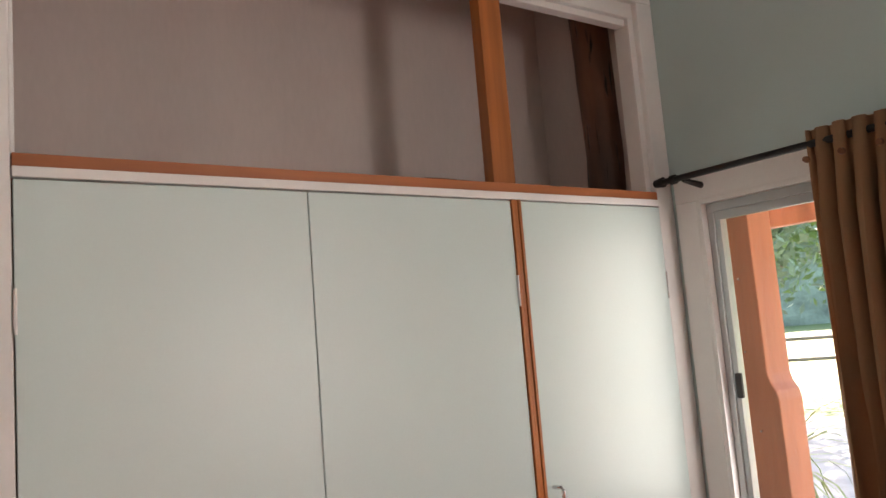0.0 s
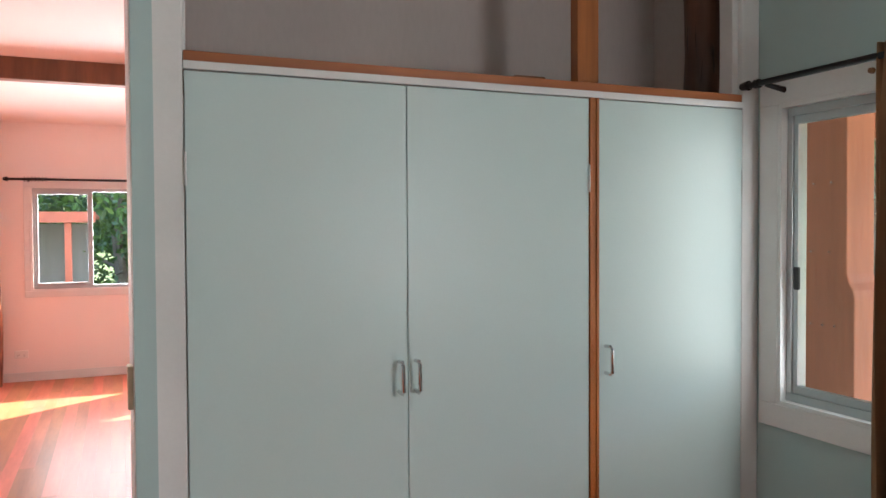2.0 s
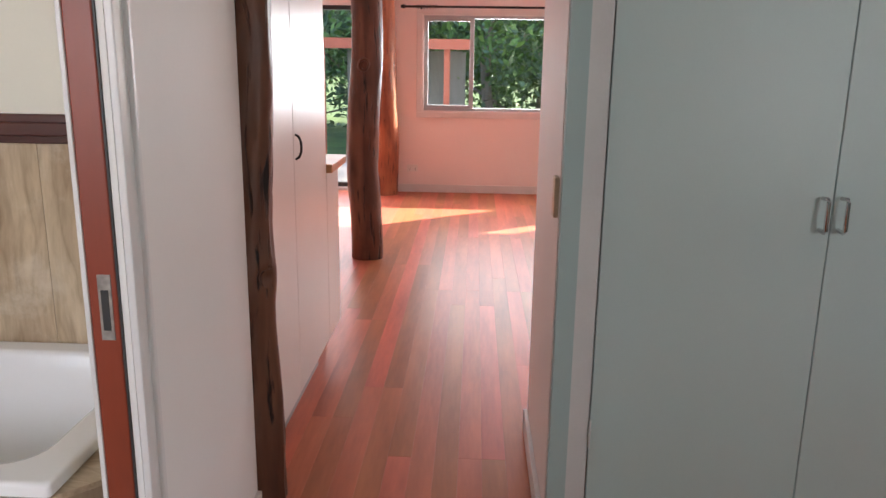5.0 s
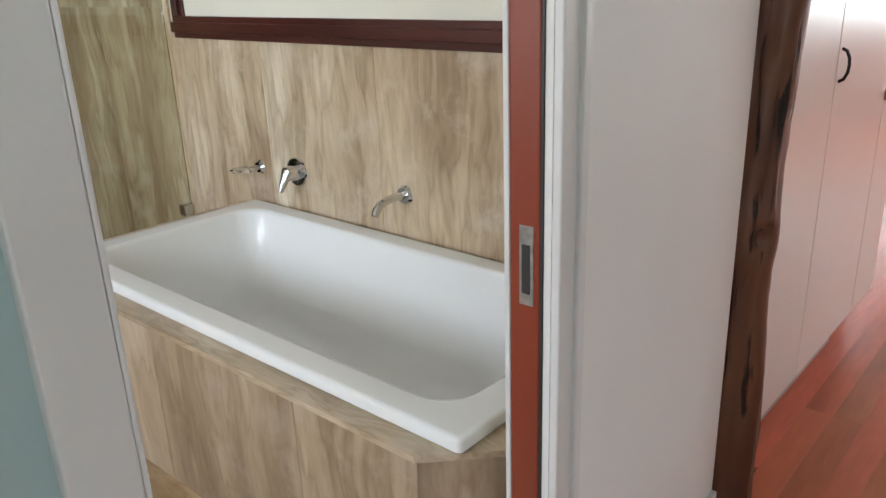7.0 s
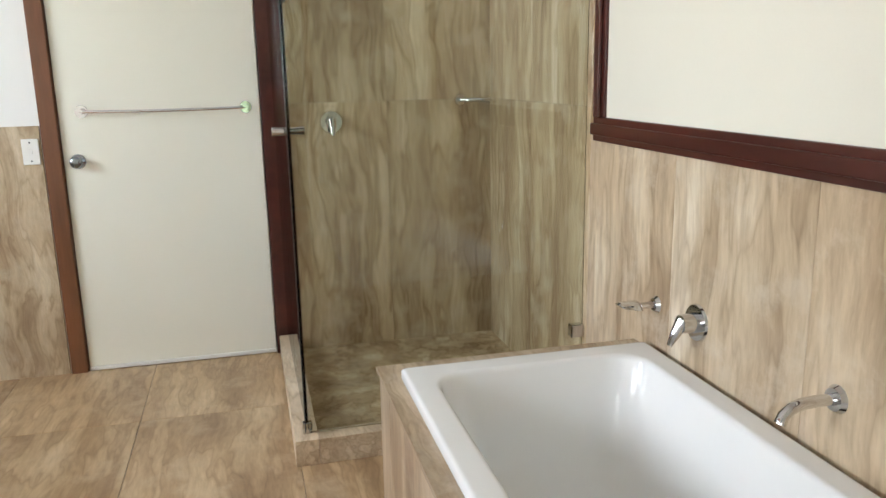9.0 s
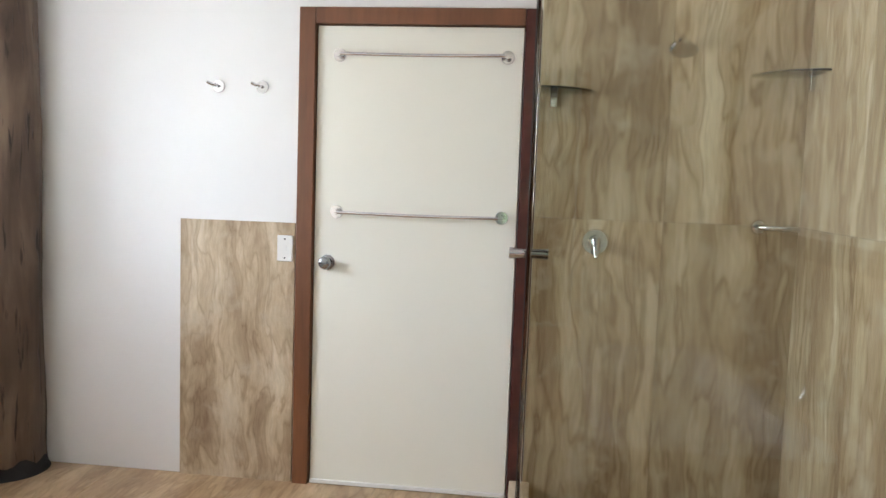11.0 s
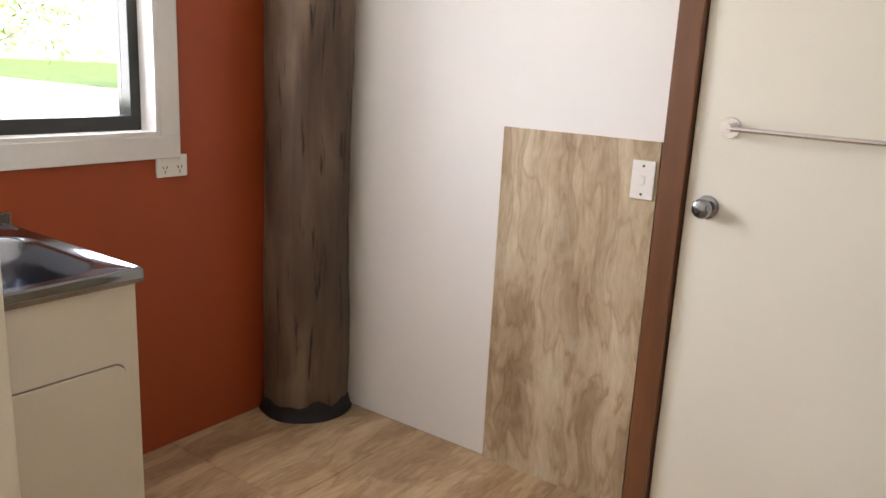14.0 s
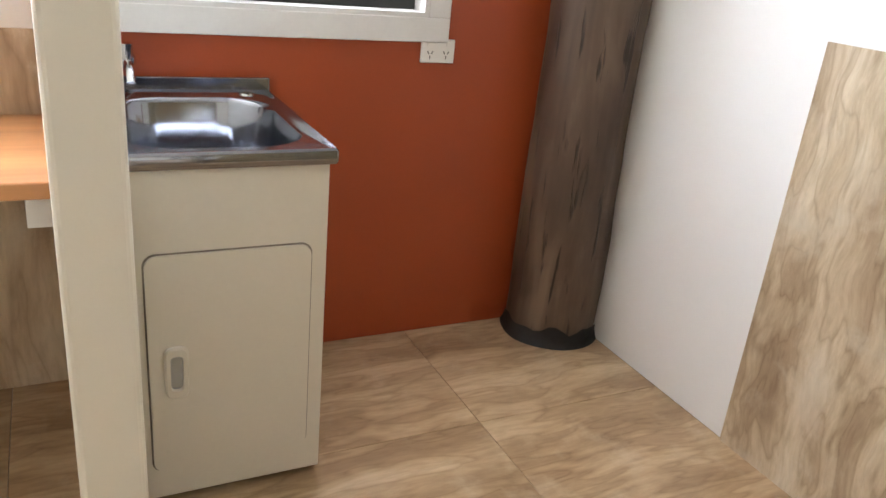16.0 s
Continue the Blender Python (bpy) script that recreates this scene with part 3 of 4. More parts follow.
pr = [(-2.612, 1.706), (-0.843, 1.706), (-0.667, 1.885), (-0.667, 1.9005), (-0.80, 1.9005), (-0.80, 1.80), (-2.48, 1.80), (-2.48, 2.587), (-2.612, 2.587)]
vs = [bm.verts.new((x, y, 0.488)) for x, y in pr]
f = bm.faces.new(vs)
ex = bmesh.ops.extrude_face_region(bm, geom=[f])
for v in ex["geom"]:
    if isinstance(v, bmesh.types.BMVert):
        v.co.z += 0.014
bmesh.ops.recalc_face_normals(bm, faces=bm.faces)
part("ledge", bm, STONE_EDGE, surround, "narrow travertine ledge round the bath")
part("ledge_end", boxes((-0.80, -0.667, 1.901, 2.587, 0.488, 0.502)), STONE_EDGE, surround)
bm = bmesh.new()
pr = [(-0.8445, 1.716), (-0.669, 1.892), (-0.669, 1.91), (-0.8445, 1.735)]
vs = [bm.verts.new((x, y, 0)) for x, y in pr]
f = bm.faces.new(vs)
ex = bmesh.ops.extrude_face_region(bm, geom=[f])
for v in ex["geom"]:
    if isinstance(v, bmesh.types.BMVert):
        v.co.z += 0.487
bmesh.ops.recalc_face_normals(bm, faces=bm.faces)
part("corner_slab", bm, STONE_FRONT, surround)

tub = tagged(empty("bathtub", -1.64, 2.165, 0.5), "glossy white rectangular drop-in bathtub", "bathtub")
cx, cy, hx, hy = 0, 0, 0.862, 0.402
rings = [rrect(0, 0, hx, hy, 0.012, 0.004), rrect(0, 0, hx, hy, 0.012, 0.026), rrect(0, 0, hx - 0.003, hy - 0.003, 0.012, 0.031), rrect(0, 0, hx - 0.009, hy - 0.009, 0.012, 0.034), rrect(0, 0, hx - 0.014, hy - 0.014, 0.012, 0.0342),
         rrect(0, 0, hx - 0.070, hy - 0.065, 0.10, 0.0342), rrect(0, 0, hx - 0.075, hy - 0.070, 0.10, 0.034), rrect(0, 0, hx - 0.083, hy - 0.077, 0.10, 0.031), rrect(0, 0, hx - 0.09, hy - 0.083, 0.10, 0.02),
         rrect(0.0, 0, hx - 0.115, hy - 0.10, 0.11, -0.10), rrect(0.0, 0, hx - 0.155, hy - 0.125, 0.12, -0.26), rrect(0.0, 0, hx - 0.185, hy - 0.15, 0.12, -0.335), rrect(0, 0, hx - 0.23, hy - 0.19, 0.11, -0.36), rrect(0, 0, hx - 0.30, hy - 0.25, 0.08, -0.366)]
part("shell", loft(rings), ACRYLIC, tub, smooth=True)
part("drain", cyls(((-0.0, 0, -0.366), (0.0, 0, -0.358), 0.033, 0.028, 24)), CHROME, tub, "chrome drain", True)
part("overflow_seal", boxes((-hx, hx, hy + 0.001, hy + 0.018, 0.0, 0.012)), SLOT, tub, "dark sealant line behind the rim")

# ---- taps ----
def wall_mixer(x, y, z, rz, label, lever=-0.6):
    t = tagged(empty("mixer_tap", x, y, z, rz), label, "tap")
    part("backplate", cyls(((0, 0, 0), (0, -0.008, 0), 0.055, 0.052, 32)), CHROME, t, smooth=True)
    part("body", cyls(((0, -0.008, 0), (0, -0.055, 0), 0.030, 0.027, 24)), CHROME, t, smooth=True)
    part("lever", cyls(((0, -0.046, 0.012), (0, -0.06 + 0.05 * lever, -0.030), 0.021, 0.015, 16), ((0, -0.06 + 0.05 * lever, -0.030), (0, -0.068 + 0.09 * lever, -0.062), 0.015, 0.008, 16)), CHROME, t, smooth=True)
    return t


wall_mixer(-2.245, TY - 0.012, 0.674, 0, "chrome single-lever mixer above the bath", -0.2)
wall_mixer(WX + 0.04, 1.775, 1.165, 90, "chrome shower mixer on the travertine wall", -0.1)
t = tagged(empty("hand_tap", -2.475, TY - 0.012, 0.662), "chrome wall tap with a lever handle", "tap")
part("flange", cyls(((0, 0, 0), (0, -0.012, 0), 0.028, 0.020, 24)), CHROME, t, smooth=True)
part("stem", cyls(((0, -0.012, 0), (0, -0.06, 0), 0.012, 0.010)), CHROME, t, smooth=True)
part("handle", loft([rrect(0, -0.062, 0.016, 0.012, 0.01, -0.012), rrect(0, -0.09, 0.018, 0.035, 0.012, 0.0), rrect(0, -0.10, 0.014, 0.04, 0.01, 0.012), rrect(0, -0.10, 0.008, 0.03, 0.006, 0.018)], True), CHROME, t, smooth=True)
t = tagged(empty("bath_spout", -1.69, TY - 0.012, 0.672), "chrome curved bath spout on the wall", "spout")
part("flange", cyls(((0, 0, 0), (0, -0.012, 0), 0.033, 0.026, 28)), CHROME, t, smooth=True)
part("pipe", tube([(0, -0.01, 0), (0, -0.05, 0.002), (0, -0.09, 0.0), (0, -0.118, -0.008), (0, -0.135, -0.022), (0, -0.143, -0.04)], 0.0135, 16), CHROME, t, smooth=True)

# ---- framed panel over the bath ----
fr = tagged(empty("wall_panel_frame", 0, 0), "cream wall panel in a dark maroon timber frame", "frame")
L, R, B, T, w = -2.935, -0.666, 1.143, 2.35, 0.085
for nm, d in (("bottom_rail", (L, R, B, B + w)), ("top_rail", (L, R, T - w, T)), ("stile", (L, L + w, B + w, T - w)), ("stile", (R - w, R, B + w, T - w))):
    bm = boxes((d[0], d[1], TY - 0.030, TY - 0.012, d[2], d[3]), bevel=0.004)
    i = 0.022
    more = boxes((d[0] + (0 if "rail" in nm else i), d[1] - (0 if "rail" in nm else i), TY - 0.044, TY - 0.030, d[2] + (i if "rail" in nm else 0), d[3] - (i if "rail" in nm else 0)), bevel=0.005)
    me = bpy.data.meshes.new("tmp")
    more.to_mesh(me)
    bm.from_mesh(me)
    more.free()
    part(nm, bm, MAROON, fr)
part("panel", boxes((L + w, R - w, TY - 0.020, TY - 0.012, B + w, T - w)), CREAM, fr, "cream painted panel")

# ---- shower ----
sh = tagged(empty("shower_kerb", 0, 0), "low travertine shower kerb", "kerb")
part("kerb_side", boxes((-3.065, -2.985, 1.545, 2.587, 0, 0.10), bevel=0.002), STONE_EDGE, sh)
part("kerb_front", boxes((-4.198, -2.985, 1.458, 1.5445, 0, 0.10), bevel=0.002), STONE_EDGE, sh)
scr = tagged(empty("shower_screen", 0, 0), "frameless clear glass corner shower screen", "shower screen")
for nm, d in (("side_panel", (-3.030, -3.020, 1.512, 2.586, 0.112, 1.98)), ("front_panel", (-4.195, -3.62, 1.502, 1.511, 0.112, 1.98)), ("door", (-3.612, -3.034, 1.502, 1.511, 0.118, 1.98))):
    p = part(nm, boxes(d, bevel=0.001, seg=1), SCREEN, scr)
    p.visible_shadow = False
part("knob", cyls(((-3.075, 1.452, 1.205), (-3.075, 1.501, 1.205), 0.016, 0.013, 20), ((-3.075, 1.512, 1.205), (-3.075, 1.561, 1.205), 0.013, 0.016, 20)), CHROME, scr, "chrome door knob", True)
for z in (0.40, 1.74):
    part("clip", boxes((-3.045, -3.005, 2.535, 2.586, z - 0.025, z + 0.025), bevel=0.004), CHROME, scr, "chrome glass clip")
part("foot_clip", boxes((-3.06, -3.035, 1.49, 1.525, 0.100, 0.145), bevel=0.003), CHROME, scr, "chrome glass clip")
part("seal_strip", boxes((-3.033, -3.0275, 1.4985, 1.5015, 0.112, 1.98)), SLOT, scr, "dark glass edge")


def glass_shelf(x, y, z, rz):
    s = tagged(empty("corner_shelf", x, y, z, rz), "small curved glass corner shelf in the shower", "shelf")
    n = 14
    ring = [(0, 0)] + [(0.23 * math.cos(math.pi / 2 * i / n), 0.23 * math.sin(math.pi / 2 * i / n)) for i in range(n + 1)]
    part("shelf_glass", loft([[(a, b, -0.004) for a, b in ring], [(a, b, 0.004) for a, b in ring]], True), SCREEN, s)
    part("bracket", boxes((0, 0.02, 0.04, 0.07, -0.06, 0.012), bevel=0.003), CHROME, s)


glass_shelf(WX + 0.041, 1.52, 1.78, 0)
glass_shelf(WX + 0.06, 2.585, 1.86, -90)
t = tagged(empty("shower_rose", WX + 0.04, 2.06, 1.97), "chrome shower rose on a bent arm", "shower head")
part("flange", cyls(((0, 0, 0), (0.012, 0, 0), 0.03, 0.024, 24)), CHROME, t, smooth=True)
part("arm", tube([(0.01, 0, 0), (0.08, 0, 0.02), (0.15, 0, 0.02), (0.20, 0, -0.01)], 0.010), CHROME, t, smooth=True)
part("rose", cyls(((0.20, 0, -0.01), (0.215, 0, -0.045), 0.02, 0.05, 28)), CHROME, t, smooth=True)
t = tagged(empty("grab_rail", WX + 0.04, 2.43, 1.255), "short chrome grab arm on the shower wall", "rail")
part("flange", cyls(((0, 0, 0), (0.01, 0, 0), 0.030, 0.026, 24)), CHROME, t, smooth=True)
part("bar", tube([(0.008, 0, 0), (0.05, 0, 0), (0.07, 0.02, 0), (0.07, 0.14, 0)], 0.011), CHROME, t, smooth=True)
structure("shower_floor", boxes((-4.2, -3.066, 1.546, 2.587, -0.01, 0.015)), STONE_SHOWER, "dark travertine shower floor", "floor")

# ---- bathroom door, its jambs, towel rails, knob ----
dj = tagged(empty("door_jambs", 0, 0), "stained brown timber door jambs", "door frame", kind="structure")
part("jamb", boxes((WX - 0.12, WX + 0.022, 0.468, 0.540, -0.01, 2.13), bevel=0.003), JAMB, dj)
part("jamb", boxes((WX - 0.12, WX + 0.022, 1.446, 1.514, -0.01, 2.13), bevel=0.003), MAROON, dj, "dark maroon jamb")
part("head", boxes((WX - 0.12, WX + 0.022, 0.541, 1.445, 2.06, 2.13), bevel=0.003), JAMB, dj)
# white plastic in place of the daylight that shows under the door
part("door_sill", boxes((WX - 0.12, WX - 0.03, 0.541, 1.445, -0.012, 0.002)), PLASTIC, dj, "white strip for the bright gap under the door")
door = tagged(empty("door_1", 0, 0), "flush white painted door with two chrome towel rails", "door", kind="structure")
part("leaf", boxes((WX - 0.045, WX - 0.004, 0.545, 1.441, 0.016, 2.055), bevel=0.003), CREAM, door)
# white strip draws the bright line of light at the door's foot
part("weather_strip", boxes((WX - 0.0035, WX + 0.008, 0.546, 1.440, 0.003, 0.021), bevel=0.002), PLASTIC, door, "white strip for the light line along the door's foot")
kx, ky, kz = WX - 0.004, 0.607, 1.02
part("knob", loft([[(kx + d, ky + r * math.cos(a), kz + r * math.sin(a)) for a in (2 * math.pi * i / 24 for i in range(24))] for d, r in ((0, 0.034), (0.006, 0.033), (0.010, 0.014), (0.028, 0.013), (0.034, 0.024), (0.046, 0.029), (0.058, 0.024), (0.062, 0.014))], True), STEEL, door, "round satin steel knob", True)
for z in (1.247, 1.93):
    for y in (0.645, 1.375):
        part("rail_end", cyls(((kx, y, z), (kx + 0.008, y, z), 0.029, 0.027, 24), ((kx + 0.008, y, z), (kx + 0.052, y, z), 0.012, 0.014, 16)), CHROME, door, "", True)
    part("towel_rail", tube([(kx + 0.045, 0.645 + 0.73 * k / 12, z - 0.004 * math.sin(math.pi * k / 12)) for k in range(13)], 0.0075, 12), CHROME, door, "slim chrome towel rail", True)
for y in (0.098, 0.299):
    h = tagged(empty("robe_hook", WX, y, 1.785), "round chrome robe hook on the white wall", "hook", "robe hooks")
    part("plate", cyls(((0, 0, 0), (0.008, 0, 0), 0.028, 0.026, 24)), CHROME, h, smooth=True)
    part("peg", tube([(0.006, 0, 0), (0.03, -0.005, 0), (0.045, -0.02, 0.004), (0.05, -0.035, 0.012)], 0.007), CHROME, h, smooth=True)

sw = tagged(empty("light_switch", WX + 0.012, 0.418, 1.075), "white light switch on the stone panel", "switch")
part("plate", boxes((0, 0.009, -0.036, 0.036, -0.058, 0.058), bevel=0.003), PLASTIC, sw)
part("rocker", boxes((0.009, 0.013, -0.008, 0.008, -0.013, 0.013), bevel=0.002), PLASTIC, sw)
for z in (-0.042, 0.042):
    part("screw", cyls(((0.009, 0, z), (0.0105, 0, z), 0.004, 0.004, 10)), SLOT, sw)


def power_point(x, y, z, rz, label):
    g = tagged(empty("power_point", x, y, z, rz), label, "power socket")
    part("plate", boxes((-0.058, 0.058, -0.011, 0, -0.037, 0.037), bevel=0.003), PLASTIC, g)
    for sx in (-0.028, 0.028):
        part("rocker", boxes((sx * 1.2 - 0.007, sx * 1.2 + 0.007, -0.014, -0.011, 0.015, 0.029), bevel=0.001), PLASTIC, g)
        bm = boxes((sx - 0.0015, sx + 0.0015, -0.0116, -0.011, -0.024, -0.014))
        for s in (-1, 1):
            b2 = boxes((-0.0015, 0.0015, -0.0116, -0.011, -0.005, 0.005))
            bmesh.ops.transform(b2, matrix=Matrix.Translation((sx + s * 0.007, 0, -0.004)) @ Matrix.Rotation(s * 0.5, 4, "Y"), verts=b2.verts)
            me = bpy.data.meshes.new("tmp")
            b2.to_mesh(me)
            bm.from_mesh(me)
            b2.free()
        part("pin_holes", bm, SLOT, g)
    return g


power_point(-3.595, OY, 1.003, 180, "white double power point under the window trim")
power_point(RX, 2.075, 0.37, -90, "white double power point low on the teal wall")

# ---- bathroom window, post in the corner ----
window_unit("window_bathroom", -2.95, OY, 180, 1.20, 1.105, 2.12, ALUDARK, "dark-framed sliding window with white trim", 0.075, 0.60, 0.15, inset=0.065)
# assumed window, unseen, added so that daylight reaches the bath
window_unit("window_vanity_unseen", -1.65, OY, 180, 1.0, 1.105, 2.12, ALUDARK, "dark-framed sliding window assumed over the vanity", 0.075, 0.5, 0.15)
log_post("log_post", -4.115, -0.865, 0.0, 2.6, 0.168, 0.155, LOGGREY, "weathered grey log post in the bathroom corner", 0.02, 3.0, rough=0.05)
bm = loft([[(-4.115 + r * math.cos(a) * (1 + 0.02 * math.sin(5 * a)), -0.865 + r * math.sin(a), z + 0.035 * noise.noise((math.cos(a) * 3, math.sin(a) * 3, 7.0)) * (z > 0.05)) for a in (2 * math.pi * i / 40 for i in range(40))] for z, r in ((0.0, 0.188), (0.008, 0.182), (0.03, 0.1745), (0.058, 0.1725))], False, False)
tagged(part("sealant_ring", bm, TAR, smooth=True), "black waterproof sealant round the post foot", "sealant")

st = tagged(empty("window_sticker", -2.735, OY - 0.078, 1.235), "white notice sticker with faint print on the pane", "sticker")
part("paper", boxes((-0.045, 0.045, 0.0, 0.001, -0.06, 0.06)), PLASTIC, st)
for k in range(6):
    part("print_bar", boxes((-0.034, 0.034 - 0.008 * (k % 3), 0.001, 0.0014, 0.04 - 0.016 * k, 0.046 - 0.016 * k)), ALUGREY, st)

# ---- laundry tub ----
lt = tagged(empty("laundry_tub", -2.775, -0.63, 0), "cream laundry tub cabinet with a stainless steel basin", "laundry tub")
# local: x along the wall, y towards the room
for nm, d in (("front_panel", (-0.262, 0.185, 0.285, 0.305, 0.02, 0.850)), ("back_panel", (-0.262, 0.185, -0.30, -0.28, 0.02, 0.850)), ("side_panel", (-0.262, -0.244, -0.2795, 0.2845, 0.02, 0.85)), ("side_panel", (0.167, 0.185, -0.2795, 0.2845, 0.02, 0.85))):
    part(nm, boxes(d, bevel=0.002), TUBWHITE, lt)
part("plinth", boxes((-0.25, 0.175, -0.28, 0.27, 0, 0.0195)), SLOT, lt)


def flat_panel(x0, x1, z0, z1, y0, y1, r):
    c, d = (x0 + x1) / 2, (z0 + z1) / 2
    lo = [(a, y0, b) for a, b, _ in rrect(c, d, (x1 - x0) / 2, (z1 - z0) / 2, r, 0)]
    hi = [(a, y1, b) for a, b, _ in rrect(c, d, (x1 - x0) / 2, (z1 - z0) / 2, r, 0)]
    return loft([lo, hi], True)


part("door_gap", flat_panel(-0.227, 0.147, 0.097, 0.660, 0.305, 0.3062, 0.028), SEAM, lt)
dr = part("door", flat_panel(-0.223, 0.143, 0.101, 0.656, 0.3062, 0.314, 0.026), TUBWHITE, lt)
bm = loft([[(a, y, b) for a, b, _ in rrect(0.085, 0.37, hx_, hz_, r_, 0)] for hx_, hz_, r_, y in ((0.026, 0.066, 0.018, 0.314), (0.026, 0.066, 0.018, 0.322), (0.022, 0.062, 0.015, 0.326), (0.014, 0.045, 0.010, 0.326), (0.013, 0.044, 0.010, 0.3145))], False, False)
part("handle", bm, TUBWHITE, dr, "oval recessed door pull")
part("handle_recess", flat_panel(0.072, 0.098, 0.326, 0.414, 0.3142, 0.3155, 0.01), ALUGREY, dr)
rings = [rrect(-0.035, 0.0, 0.240, 0.318, 0.006, 0.848), rrect(-0.035, 0.0, 0.243, 0.321, 0.006, 0.855), rrect(-0.035, 0, 0.243, 0.321, 0.006, 0.878), rrect(-0.035, 0, 0.238, 0.316, 0.006, 0.884),
         rrect(-0.035, 0.0, 0.232, 0.310, 0.010, 0.884, 6), rrect(-0.035, 0.0, 0.229, 0.307, 0.012, 0.881), rrect(-0.035, 0.02, 0.208, 0.252, 0.13, 0.880), rrect(-0.035, 0.02, 0.203, 0.247, 0.13, 0.876),
         rrect(-0.035, 0.02, 0.199, 0.243, 0.13, 0.866), rrect(-0.035, 0.02, 0.190, 0.232, 0.125, 0.74), rrect(-0.035, 0.02, 0.183, 0.225, 0.12, 0.68), rrect(-0.035, 0.02, 0.168, 0.208, 0.11, 0.650), rrect(-0.035, 0.02, 0.14, 0.18, 0.09, 0.638)]
part("basin", loft(rings), STEEL, lt, "stainless steel sink bowl", True)
part("splashback", boxes((-0.278, 0.208, -0.325, -0.313, 0.878, 0.918), bevel=0.003), STEEL, lt)
part("plug_hole", cyls(((-0.20, -0.262, 0.879), (-0.20, -0.262, 0.886), 0.022, 0.020, 20)), CHROME, lt, "chrome bypass ring", True)
tp = tagged(empty("laundry_tap", -2.672, OY, 0.955), "chrome wall tap over the laundry tub", "tap")
part("flange", cyls(((0, 0, 0), (0, 0.012, 0), 0.026, 0.02, 20)), CHROME, tp, smooth=True)
part("stem", tube([(0, 0.01, 0), (0, 0.07, 0), (0, 0.12, -0.01), (0, 0.135, -0.035)], 0.011), CHROME, tp, smooth=True)
part("handle", cyls(((0, 0.04, 0.01), (0, 0.04, 0.05), 0.012, 0.018, 12)), CHROME, tp, smooth=True)
so = tagged(part("soap_dish", loft([rrect(-2.78, OY + 0.02 - 0.06, 0.045, 0.03, 0.02, 1.119), rrect(-2.78, OY - 0.04, 0.055, 0.038, 0.025, 1.131), rrect(-2.78, OY - 0.04, 0.05, 0.034, 0.025, 1.135)], True), PLASTIC, smooth=True), "small white dish on the window sill", "dish")

# ---- vanity bench beyond the partition ----
vb = tagged(empty("vanity_bench", 0, 0), "oiled timber vanity bench on white brackets", "bench")
part("benchtop", boxes((-2.474, -1.2, OY + 0.013, -0.38, 0.775, 0.812), bevel=0.004), BENCH, vb)
part("bracket", boxes((-2.474, -2.42, OY + 0.013, -0.42, 0.70, 0.774), bevel=0.003), PLASTIC, vb, "white bracket")
part("bracket", boxes((-1.26, -1.21, OY + 0.013, -0.42, 0.0, 0.774), bevel=0.003), PLASTIC, vb, "white bracket")

# ---- sliding door in the wall cavity ----
sd = tagged(empty("sliding_door", 0, 0), "rust red painted sliding door pushed into its cavity", "door", kind="structure")
part("leaf", boxes((-0.641, -0.586, 1.738, 2.50, 0.01, 2.04), bevel=0.003), REDDOOR, sd)
part("latch_plate", boxes((-0.622, -0.596, 1.7355, 1.7385, 0.865, 0.995), bevel=0.001), WORN, sd, "worn steel latch plate")
part("latch_slot", boxes((-0.616, -0.602, 1.734, 1.7358, 0.885, 0.965)), SLOT, sd, "dark latch slot")
# black strip gives the gap beside the leaf its shade
part("edge_strip", boxes((-0.5855, -0.5815, 1.7385, 1.743, 0.01, 2.04)), SLOT, sd)

# ---- hall: log by the wall, tall cupboard, base cabinet ----
log_post("log_post", -0.577, 2.615, 0.0, 2.9, 0.074, 0.076, LOG, "dark oiled crooked log post at the end of the hall wall", 0.045, 11.0, ((4.6, 1.62, 0.03), (5.6, 0.75, 0.03)), 0.20)


def tall_cupboard():
    c = tagged(empty("tall_cupboard", 0, 0), "tall white two-door pantry cupboard", "cupboard")
    part("carcass", boxes((-1.17, -0.593, 2.782, 3.755, 0.13, 2.25), (-1.13, -0.64, 2.80, 3.735, 0, 0.13)), CABINET, c)
    part("toe_kick", boxes((-0.639, -0.625, 2.80, 3.735, 0, 0.128)), ALUGREY, c)
    for u, v, hy in ((2.784, 3.142, 3.10), (3.147, 3.753, 3.172)):
        d = part("door", boxes((-0.592, -0.571, u, v, 0.125, 2.25), bevel=0.002), CABINET, c)
        if u > 3:
            part("handle", tube([(-0.571, hy, 1.035), (-0.558, hy, 1.042), (-0.550, hy, 1.06), (-0.548, hy, 1.08), (-0.550, hy, 1.10), (-0.558, hy, 1.118), (-0.571, hy, 1.125)], 0.0045, 10), IRON, d, "dark bow handle", True)


tall_cupboard()
bc = tagged(empty("base_cabinet", 0, 0), "white kitchen base cabinet", "cabinet")
part("carcass", boxes((-1.17, -0.593, 3.757, 4.05, 0.13, 0.90), (-1.13, -0.64, 3.76, 4.03, 0, 0.13)), CABINET, bc)
part("door", boxes((-0.592, -0.571, 3.76, 4.048, 0.125, 0.90), bevel=0.002), CABINET, bc)
tagged(part("worktop", boxes((-1.18, -0.545, 3.757, 4.14, 0.901, 0.940), bevel=0.004), BENCH), "oiled timber kitchen worktop", "worktop")

# ---- living room posts and windows ----
kp = log_post("log_post", -0.675, 5.79, 0.0, living_ceiling(5.79), 0.115, 0.10, LOG, "thick red-brown log post with a dark knot hole", 0.10, 21.0, ((5.3, 0.9, 0.03),), 0.09)
